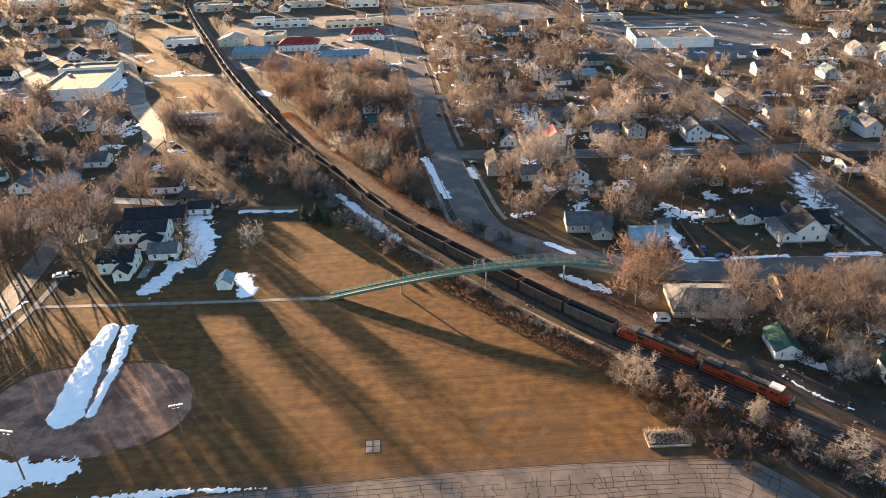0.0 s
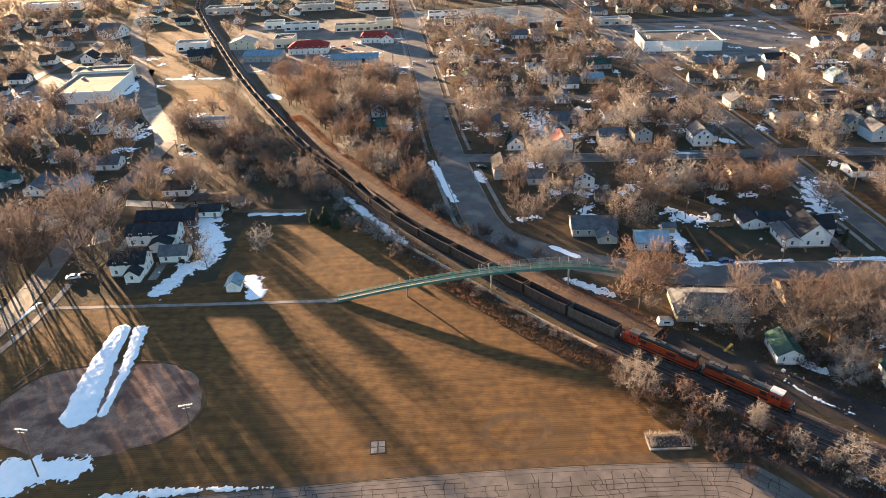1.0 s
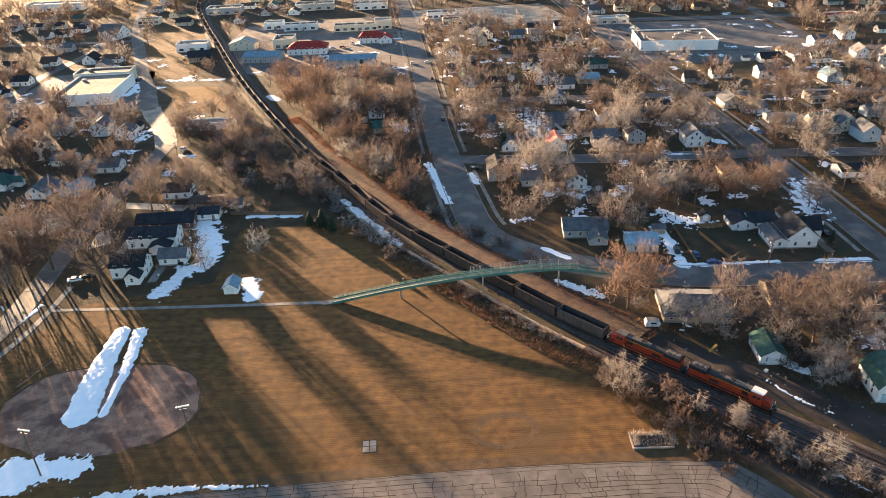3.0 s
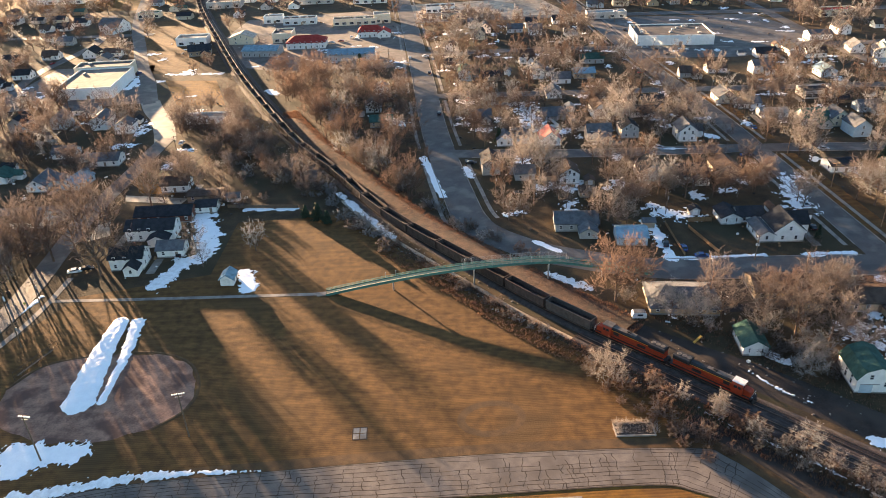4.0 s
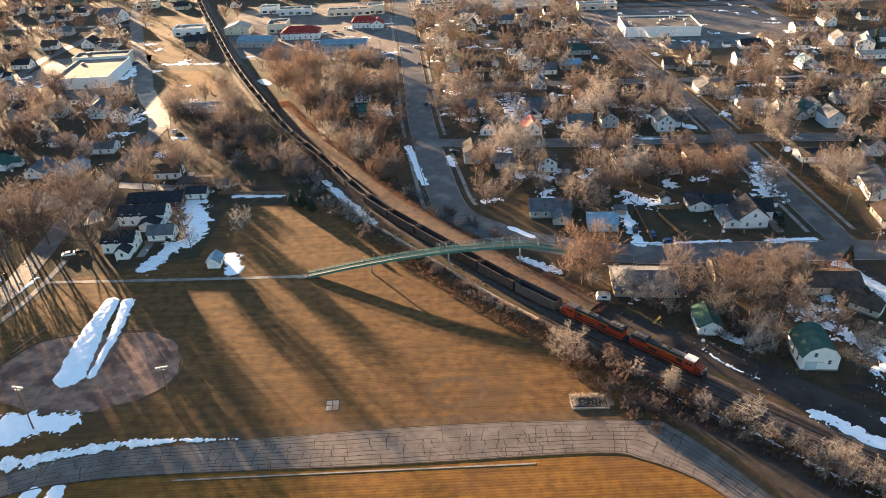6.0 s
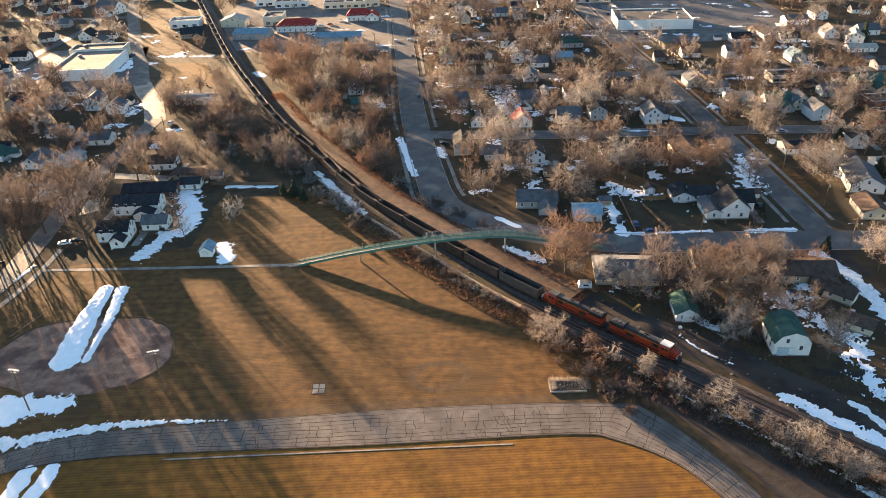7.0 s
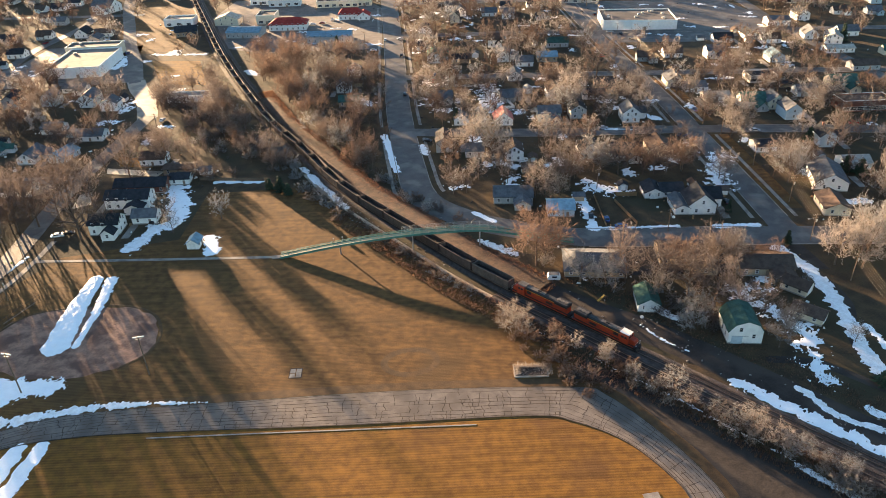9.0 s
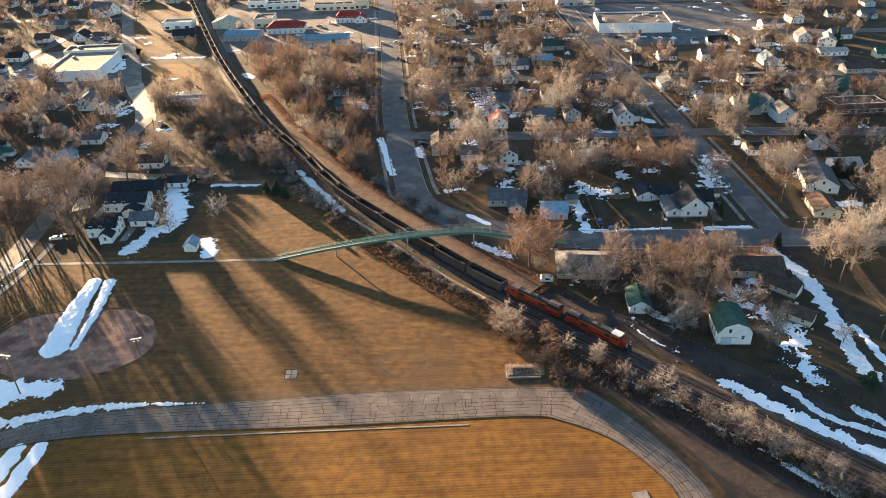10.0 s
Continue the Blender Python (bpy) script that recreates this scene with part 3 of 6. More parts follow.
# The golden tone of these two sheets stands for low sun on them.
poly("sunlit_lawn", [(-84.5, 170), (-81, 158), (-66, 153), (-68, 163)], 0.014, M_infield, "lawn with sunlight put into its golden colour, beside the street", "lawn")
poly("sunlit_lawn", [(-99, 331), (-67, 322), (-57, 270), (-84, 277)], 0.016, M_infield, "field with sunlight put into its golden colour, by the railway", "field")
poly("driveway", [(-114, 141), (-104, 147.5), (-101.5, 141), (-110, 134)], 0.03, M_gravel, "pale gravel yard beside a small house", "driveway")
poly("driveway", [(-91, 131), (-86.5, 133), (-84, 121), (-91, 118)], 0.03, M_gravel, "pale gravel drive off the street", "driveway")
poly("driveway", [(-86, 157), (-85, 151), (-62, 143), (-60, 148)], 0.03, M_gravel, "pale gravel driveway to the garages", "driveway")


# ---- footbridge ----
BRIDGE = spline([Vector(p) for p in ((-6.4, 63.9, 0.25), (2.9, 63.0, 1.9), (14.5, 61.7, 3.9), (27, 60.6, 5.5), (40, 59.4, 6.6), (53, 58.3, 7.0), (63, 57.3, 6.9), (70, 56.5, 5.9), (82, 55.2, 3.3), (96, 53.7, 0.3))], 1.0)


def footbridge():
    bridge = thing("footbridge", Matrix.Translation((-6.4, 63.9, 0)), "long green steel footbridge ramping up over the railway", "footbridge")
    line = [p - Vector((-6.4, 63.9, 0)) for p in BRIDGE]
    n = sides([Vector((p.x, p.y)) for p in line])

    def along(pr, closed=True):
        s, k = Shape(), len(pr)
        for p, r in zip(line, n):
            s.v += [(p.x + r.x * o, p.y + r.y * o, p.z + z) for o, z in pr]
        s.f = [(i * k + j, i * k + (j + 1) % k, (i + 1) * k + (j + 1) % k, (i + 1) * k + j) for i in range(len(line) - 1) for j in range(k)]
        return s
    part("deck", along([(-1.05, 0), (-1.05, 0.12), (1.05, 0.12), (1.05, 0)]), M_deck, bridge, "weathered walking deck")
    for sd in (-1, 1):
        part("girder", along([(sd * 1.15 - 0.08, -0.4), (sd * 1.15 - 0.08, 0.42), (sd * 1.15 + 0.08, 0.42), (sd * 1.15 + 0.08, -0.4)]), M_green, bridge, "solid teal-green steel parapet girder")
        for h in (0.7, 1.0):
            part("rail", along([(sd * 1.15 - 0.05, h), (sd * 1.15 - 0.05, h + 0.09), (sd * 1.15 + 0.05, h + 0.09), (sd * 1.15 + 0.05, h)]), M_green, bridge, "green handrail")
        post = Shape().box(0, 0, 0.2, 0.09, 0.09, 1.0).mesh("post", M_green)
        bal = Shape().box(0, 0, 0.2, 0.04, 0.04, 0.98).mesh("baluster", M_green)
        for i in range(0, len(line)):
            p, r = line[i], n[i]
            o = Vector((r.x, r.y, 0)) * sd * 1.15
            if i % 3 == 0:
                part("post", post, M_green, bridge, at=Matrix.Translation(p + o))
            elif i % 3 == 1 and sd == 1:
                part("baluster", bal, M_green, bridge, at=Matrix.Translation(p + o))
    # mesh guard over the tracks: tall posts, top rail and thin wires
    over = [(p, r) for p, r in zip(line, n) if 42 < p.x < 76]
    for sd in (-1, 1):
        tall = Shape().box(0, 0, 0.2, 0.08, 0.08, 2.3).mesh("guard_post", M_galv)
        for k, (p, r) in enumerate(over):
            if k % 3 == 0:
                part("guard_post", tall, M_galv, bridge, at=Matrix.Translation(p + Vector((r.x, r.y, 0)) * sd * 1.2))
        for h in (1.4, 1.58, 1.76, 1.94, 2.12, 2.3, 2.5):
            part("guard_wire", Shape().tube([p + Vector((r.x * sd * 1.2, r.y * sd * 1.2, h)) for p, r in over], 0.035 if h > 2.4 else 0.015, 4), M_galv, bridge)
    for x, y in ((14.4, 61.7), (39.6, 59.4), (63, 57.3), (80, 55.4)):
        k = min(range(len(BRIDGE)), key=lambda i: abs(BRIDGE[i].x - x))
        top, r = BRIDGE[k].z - 0.5, n[k]
        pier = Shape()
        pier.tube([(x + 6.4, y - 63.9, 0), (x + 6.4, y - 63.9, top)], 0.26, 10)
        pier.tube([(x + 6.4 - r.x * 1.2, y - 63.9 - r.y * 1.2, top - 0.12), (x + 6.4 + r.x * 1.2, y - 63.9 + r.y * 1.2, top - 0.12)], 0.22, 6)
        part("pier", pier, M_galv, bridge, "grey round steel pier with a crosshead")
    for x in (12.5, 15.5, 37, 39):
        k = min(range(len(line)), key=lambda i: abs(BRIDGE[i].x - x))
        part("light_post", Shape().tube([line[k] + Vector((0, 1.15, 0.2)), line[k] + Vector((0, 1.15, 2.0))], 0.05, 5).box(line[k].x, line[k].y + 1.15, line[k].z + 2.0, 0.3, 0.3, 0.2), M_galv, bridge, "short lamp post")
    part("landing", Shape().box(-1.6, 0.1, 0, 3.0, 2.2, 0.2), M_concrete, bridge, "concrete landing")


footbridge()


# ---- train ----
def at_track(s):
    """Pose on the main track, s metres from its southern end, x pointing back to that end (the way the train goes)."""
    run = 0.0
    for a, b in zip(TRACK, TRACK[1:]):
        d = (b - a).length
        if run + d >= s:
            p = a.lerp(b, (s - run) / d)
            return p
        run += d
    return TRACK[-1]


def car_pose(s0, s1):
    a, b = at_track(s0), at_track(s1)
    return Matrix.Translation(((a.x + b.x) / 2, (a.y + b.y) / 2, 0.68)) @ Matrix.Rotation(math.atan2(a.y - b.y, a.x - b.x), 4, "Z")


def bogie(parent, x, axles, spread):
    b = part("bogie", Shape().box(0, -1.0, 0.25, spread * (axles - 1) + 1.5, 0.18, 0.55).box(0, 1.0, 0.25, spread * (axles - 1) + 1.5, 0.18, 0.55).box(0, 0, 0.35, 0.6, 2.1, 0.4), M_steel, parent, "dark steel bogie", at=Matrix.Translation((x, 0, 0)))
    wheel = Shape().tube([(0, -0.82, 0.48), (0, -0.70, 0.48)], 0.48, 12).tube([(0, 0.70, 0.48), (0, 0.82, 0.48)], 0.48, 12).tube([(0, -0.75, 0.48), (0, 0.75, 0.48)], 0.08, 6).mesh("wheelset", M_steel)
    for i in range(axles):
        part("wheelset", wheel, M_steel, b, at=Matrix.Translation(((i - (axles - 1) / 2) * spread, 0, 0)))


def locomotive(m, top=M_cabroof, top_label="white cab roof"):
    t = thing("locomotive", m, "orange and black freight diesel locomotive on the main track", "locomotive", "freight train")
    part("underframe", Shape().box(0, 0, 1.15, 21.4, 3.0, 0.32).box(10.85, 0, 0.45, 0.5, 2.7, 1.0).box(-10.85, 0, 0.5, 0.4, 2.6, 0.9), M_black, t, "black underframe with end steps")
    part("side_sill", Shape().box(0, -1.53, 1.2, 20.6, 0.06, 0.3).box(0, 1.53, 1.2, 20.6, 0.06, 0.3), M_orange, t, "orange side sill")
    part("fuel_tank", Shape().prism([(-1.35, 0.55), (-1.1, 0.25), (1.1, 0.25), (1.35, 0.55), (1.4, 1.15), (-1.4, 1.15)], "x", -2.6, 2.8), M_black, t, "black fuel tank")
    part("hood", Shape().box(-1.6, 0, 1.47, 14.4, 1.9, 2.0), M_orange, t, "orange long hood")
    part("hood_top", Shape().prism([(-0.97, 3.47), (0.97, 3.47), (0.97, 3.75), (0.6, 4.15), (-0.6, 4.15), (-0.97, 3.75)], "x", -8.8, 5.6), M_black, t, "black top of the hood")
    part("stripe", Shape().box(-1.6, -0.98, 3.36, 14.4, 0.06, 0.06).box(-1.6, 0.98, 3.36, 14.4, 0.06, 0.06), M_yellow, t, "yellow stripe")
    part("hood_roof", Shape().box(3.3, 0, 4.15, 4.2, 1.5, 0.12).box(-0.2, 0, 4.15, 2.2, 1.1, 0.16), M_roofgrey, t, "dusty grey roof panels")
    part("radiator", Shape().prism([(-0.97, 2.9), (0.97, 2.9), (1.5, 3.5), (1.5, 4.25), (1.3, 4.45), (-1.3, 4.45), (-1.5, 4.25), (-1.5, 3.5)], "x", -10.0, -5.6), M_black, t, "black flared radiator section")
    for x in (-9.0, -7.6, -6.3):
        part("fan", Shape().tube([(x, 0, 4.45), (x, 0, 4.58)], 0.62, 14).box(x, 0, 4.58, 1.1, 0.1, 0.04), M_roofgrey, t, "round cooling fan")
    part("end_hood", Shape().box(-9.45, 0, 1.47, 1.3, 1.9, 1.9), M_orange, t, "orange rear end")
    part("exhaust", Shape().box(0.8, 0, 4.3, 1.2, 0.5, 0.3), M_steel, t, "exhaust stack")
    cab = part("cab", Shape().prism([(-1.5, 1.47), (1.5, 1.47), (1.5, 3.7), (1.25, 4.3), (-1.25, 4.3), (-1.5, 3.7)], "x", 5.6, 8.4), M_orange, t, "orange driving cab")
    part("cab_roof", Shape().prism([(-1.3, 4.3), (1.3, 4.3), (1.1, 4.45), (-1.1, 4.45)], "x", 5.5, 8.5), top, cab, top_label)
    for y in (-1.52, 1.52):
        part("side_window", Shape().box(6.6, y, 2.9, 0.8, 0.05, 0.7).box(7.6, y, 2.9, 0.7, 0.05, 0.7), M_glass, cab, "dark side windows")
    part("windscreen", Shape().box(8.43, -0.65, 3.15, 0.05, 0.9, 0.65).box(8.43, 0.65, 3.15, 0.05, 0.9, 0.65), M_glass, cab, "dark windscreen")
    part("nose", Shape().prism([(8.4, 1.47), (10.3, 1.47), (10.25, 2.7), (9.9, 3.0), (8.4, 3.15)], "y", -1.0, 1.0), M_orange, t, "orange sloped nose")
    part("headlight", Shape().tube([(8.4, 0, 4.05), (8.52, 0, 4.05)], 0.16, 8), M_cabroof, t, "twin headlight")
    part("ditch_light", Shape().tube([(10.7, -0.9, 1.75), (10.85, -0.9, 1.75)], 0.12, 8).tube([(10.7, 0.9, 1.75), (10.85, 0.9, 1.75)], 0.12, 8), M_cabroof, t, "pair of ditch lights")
    part("plough", Shape().prism([(10.9, 0.2), (11.35, 0.15), (11.0, 0.85), (10.9, 0.85)], "y", -1.3, 1.3), M_black, t, "black snow plough")
    part("coupler", Shape().box(11.35, 0, 0.75, 0.7, 0.3, 0.3).box(-11.25, 0, 0.75, 0.7, 0.3, 0.3), M_steel, t, "coupler")
    for y in (-1.48, 1.48):
        rail = Shape().tube([(-10.4, y, 2.45), (5.2, y, 2.45)], 0.03, 4)
        for k in range(9):
            rail.tube([(-10.4 + k * 1.95, y, 1.47), (-10.4 + k * 1.95, y, 2.45)], 0.025, 4)
        part("handrail", rail, M_steel, t, "dark side handrail")
    part("end_rail", Shape().tube([(10.7, -1.3, 1.47), (10.7, -1.3, 2.5), (10.7, 1.3, 2.5), (10.7, 1.3, 1.47)], 0.03, 4), M_cabroof, t, "pale end handrail")
    part("intake", Shape().box(4.2, -1.0, 2.3, 1.6, 0.12, 0.9).box(4.2, 1.0, 2.3, 1.6, 0.12, 0.9).box(-3.5, -1.0, 1.9, 2.4, 0.1, 0.8).box(-3.5, 1.0, 1.9, 2.4, 0.1, 0.8), M_black, t, "black air intake grilles")
    bogie(t, 6.7, 3, 1.85)
    bogie(t, -6.7, 3, 1.85)
    return t


def coal_car(m, material, label):
    t = thing("coal_car", m, label, "coal wagon", "freight train")
    L, W, lo, hi = 7.75, 1.55, 0.95, 3.75
    b = Shape()
    for y in (-W, W):
        b.box(0, y, lo, 2 * L, 0.1, hi - lo)
        b.box(0, y, hi - 0.12, 2 * L + 0.1, 0.22, 0.16)
        b.box(0, y, lo - 0.05, 2 * L, 0.2, 0.25)
        for k in range(11):
            b.box(-L + 0.4 + k * (2 * L - 0.8) / 10, y * 1.045, lo, 0.2, 0.14, hi - lo - 0.1)
    for x in (-L, L):
        b.box(x, 0, lo, 0.1, 2 * W, hi - lo)
        b.box(x, 0, hi - 0.12, 0.2, 2 * W, 0.16)
        for y in (-0.9, 0, 0.9):
            b.box(x * 1.008, y, lo, 0.12, 0.16, hi - lo - 0.1)
    b.box(0, 0, lo, 2 * L, 2 * W, 0.1)
    part("body", b, material, t)
    part("centre_sill", Shape().box(0, 0, 0.65, 2 * L + 1.0, 0.5, 0.32), M_steel, t, "dark centre sill")
    for y in (-0.8, 0.8):
        part("tub", Shape().prism([(y - 0.55, 0.5), (y + 0.55, 0.5), (y + 0.65, 0.96), (y - 0.65, 0.96)], "x", -4.4, 4.4), material, t)
    s, nx, ny = Shape(), 30, 6
    for i in range(nx + 1):
        for j in range(ny + 1):
            x, y = -L + 0.1 + i * (2 * L - 0.2) / nx, -W + 0.08 + j * (2 * W - 0.16) / ny
            s.v.append((x, y, 2.3 + 0.3 * math.cos(y * 1.5) * (1 - (x / L) ** 4) + 0.12 * wavy(x, y, 0.9, 2)))
    s.f = [(i * (ny + 1) + j, (i + 1) * (ny + 1) + j, (i + 1) * (ny + 1) + j + 1, i * (ny + 1) + j + 1) for i in range(nx) for j in range(ny)]
    part("coal_load", s, M_coal, t, "heaped black coal", smooth=True)
    bogie(t, 5.9, 2, 1.8)
    bogie(t, -5.9, 2, 1.8)
    return t


NOSE = 113.5   # metres along the track from its southern end to the leading coupler
S = NOSE
locomotive(car_pose(S, S + 22.4))
S += 22.6
locomotive(car_pose(S + 22.4, S), M_roofgrey, "dusty grey cab roof")
S += 22.9
models = []
rnd = random.Random(11)
first = True
while S < 1010:
    grey = first or rnd.random() < 0.15
    m = car_pose(S, S + 16.2)
    first = False
    if len(models) < 2:
        pick = coal_car(m, (M_car_grey, M_car_dark)[len(models)], ("silver-grey open coal wagon with ribbed sides", "dark brown open coal wagon with ribbed sides")[len(models)])
        models.append(pick)
    else:
        copy_thing(models[0] if grey else models[1], m)
    S += 16.45


# ---- trees ----
def tube3(s, a, b, ra, rb, n=3):
    s.tube([a, b], [ra, rb], n, cap=False)


def tree_shapes(seed, H, spread, limbs=11, subs=9, twigs=5, fine=6, trunk=0.16, thick=0.043, stems=1):
    """A bare tree: a bent tapered trunk with limbs that reach an uneven round crown, and a crown of branches and thin twigs. stems > 1: a shrub."""
    r = random.Random(seed)
    wood, crown = Shape(), Shape()
    R = H * 0.019
    top = Vector((r.uniform(-0.05, 0.05) * H, r.uniform(-0.05, 0.05) * H, H * 0.62))
    axis = [Vector((0, 0, -0.3)), Vector((r.uniform(-0.02, 0.02) * H, 0, H * 0.15)), top * 0.6 + Vector((r.uniform(-0.3, 0.3), r.uniform(-0.3, 0.3), 0)), top]
    if stems == 1:
        wood.tube(axis, [R * 1.3, R, R * 0.7, R * 0.25], 7, cap=False)
    centre, tall = Vector((0, 0, H * (0.57 if stems == 1 else 0.45))), H * (0.40 if stems == 1 else 0.5)
    bulge = [r.uniform(0.72, 1.12) for _ in range(12)]

    def twig(p, d, length, w):
        side = d.cross(Vector((r.uniform(-1, 1), r.uniform(-1, 1), r.uniform(-1, 1)))).normalized() * w
        crown.add([tuple(p - side), tuple(p + side), tuple(p + d * length)], [(0, 1, 2)])
    for i in range(limbs):
        u = -0.35 + 1.3 * (i + r.random()) / limbs
        az = i * 2.4 + r.uniform(-0.35, 0.35)
        u = min(u, 0.96)
        ring = math.sqrt(max(0.0, 1 - u * u)) * bulge[int(az * 1.9) % 12]
        tip = centre + Vector((math.cos(az) * ring * spread, math.sin(az) * ring * spread, u * tall))
        h = trunk + (0.5 - trunk) * (u + 0.35) / 1.3
        base = axis[1].lerp(axis[3], min(1, max(0, (h - 0.15) / 0.47))) if stems == 1 else Vector((r.uniform(-0.15, 0.15) * spread, r.uniform(-0.15, 0.15) * spread, -0.1))
        mid = base.lerp(tip, 0.5) + Vector((math.cos(az), math.sin(az), 0)) * spread * 0.10 * r.random() + Vector((0, 0, -0.02 * H))
        wood.tube([base, mid, tip], [R * (0.55 if stems == 1 else 0.3), R * 0.28, R * 0.07], 4, cap=False)
        span = (tip - base).length
        for j in range(subs):
            t = 0.3 + 0.7 * (j + r.random()) / subs
            p = base.lerp(mid, t * 2) if t < 0.5 else mid.lerp(tip, t * 2 - 1)
            d = ((tip - base) / span * 0.35 + Vector((r.uniform(-1, 1), r.uniform(-1, 1), r.uniform(-0.35, 0.9)))).normalized()
            ln = spread * 0.34 * r.uniform(0.6, 1.2)
            e = p + d * ln
            tube3(crown, p, e, R * 0.12, R * 0.04)
            for q in range(twigs):
                a = p.lerp(e, (q + 0.5 + r.random() * 0.5) / twigs)
                g = (d * 0.55 + Vector((r.uniform(-1, 1), r.uniform(-1, 1), r.uniform(-0.45, 1)))).normalized()
                tl = spread * 0.24 * r.uniform(0.6, 1.3)
                twig(a, g, tl, thick * 0.85)
                for z in range(fine):
                    b2 = a + g * tl * r.uniform(0.2, 1.0)
                    g2 = (g + Vector((r.uniform(-1, 1), r.uniform(-1, 1), r.uniform(-0.6, 1))) * 0.9).normalized()
                    twig(b2, g2, spread * 0.14 * r.uniform(0.5, 1.3), thick)
    return wood, crown


def make_tree(seed, H, spread, tw, label, m, category="tree", **k):
    wood, crown = tree_shapes(seed, H, spread, **k)
    t = thing("tree", m, label, category, "bare winter trees")
    part("trunk", wood, M_bark, t, "bark-brown trunk and limbs")
    part("crown", crown, TWIGS[tw], t)
    return t


def conifer_shape(seed, H, R):
    r = random.Random(seed)
    s = Shape()
    for i in range(420):
        z = H * (0.06 + 0.94 * r.random() ** 1.3)
        rad = R * (1.04 - z / H) * r.uniform(0.25, 1.05)
        az = r.uniform(0, 6.283)
        p = Vector((math.cos(az) * rad, math.sin(az) * rad, z))
        d = Vector((math.cos(az), math.sin(az), r.uniform(-0.5, 0.2))).normalized()
        w = d.cross(Vector((0, 0, 1))).normalized() * R * 0.12
        a, b = p - d * R * 0.3, p + d * R * 0.32
        s.add([tuple(a), tuple(p + w), tuple(b), tuple(p - w), tuple(p + Vector((0, 0, R * 0.14)))], [(0, 1, 4), (1, 2, 4), (2, 3, 4), (3, 0, 4)])
    return s


# ---- houses ----
def win_mesh(w, h):
    f = Shape()
    f.box(-w / 2, -0.03, 0, 0.12, 0.1, h).box(w / 2, -0.03, 0, 0.12, 0.1, h).box(0, -0.03, 0, w, 0.1, 0.12).box(0, -0.03, h - 0.12, w, 0.1, 0.12).box(0, -0.02, h * 0.48, w, 0.06, 0.07)
    return f.mesh("window", M_trim), Shape().box(0, 0, 0.1, w - 0.1, 0.04, h - 0.2).mesh("pane", M_glass)


WINDOWS = {"tall": win_mesh(0.95, 1.5), "wide": win_mesh(1.7, 1.3), "shop": win_mesh(3.2, 1.9)}


def window(parent, kind, m):
    f, p = WINDOWS[kind]
    w = part("window", f, M_trim, parent, at=m)
    part("pane", p, M_glass, w, "dark reflecting pane")


def wall_pose(x, y, z, side):
    """Pose on a wall: side 0 front (-y), 1 right (+x), 2 back, 3 left."""
    return Matrix.Translation((x, y, z)) @ Matrix.Rotation(side * math.pi / 2, 4, "Z")


def gable(w, d, h, rise, over=0.45, thick=0.2, x=0.0, y=0.0, hip=0.0):
    """Roof slabs over a rectangle, the ridge along x. hip: how far each end of the ridge is drawn in."""
    a, b = w / 2 + over, d / 2 + over
    drop = rise * over / (d / 2)
    s = Shape()
    e, r = h - drop, h + rise
    c = w / 2 + over - hip
    if hip:
        s.add([(-a + x, -b + y, e), (a + x, -b + y, e), (a + x, b + y, e), (-a + x, b + y, e), (-c + x, y, r), (c + x, y, r), (-a + x, -b + y, e + thick), (a + x, -b + y, e + thick), (a + x, b + y, e + thick), (-a + x, b + y, e + thick), (-c + x, y, r + thick), (c + x, y, r + thick)],
              [(0, 1, 2, 3)[::-1], (6, 7, 11, 10), (7, 8, 11), (8, 9, 10, 11), (9, 6, 10), (0, 1, 7, 6), (1, 2, 8, 7), (2, 3, 9, 8), (3, 0, 6, 9)])
        return s
    for sd in (-1, 1):
        s.add([(-a + x, sd * b + y, e), (a + x, sd * b + y, e), (a + x, y, r), (-a + x, y, r), (-a + x, sd * b + y, e + thick), (a + x, sd * b + y, e + thick), (a + x, y, r + thick), (-a + x, y, r + thick)],
              [(0, 1, 2, 3), (4, 5, 6, 7), (0, 1, 5, 4), (1, 2, 6, 5), (2, 3, 7, 6), (3, 0, 4, 7)])
    return s


SPOTS = []      # plan circles taken by buildings
NAMES = {DARK: "dark", GREY: "grey", BROWN: "brown", GREEN: "green", RED: "red", BLUE: "blue-grey", PINK: "faded pink", PALE: "pale"}
WNAMES = ["white", "cream", "pale blue", "grey", "tan", "red-brick"]


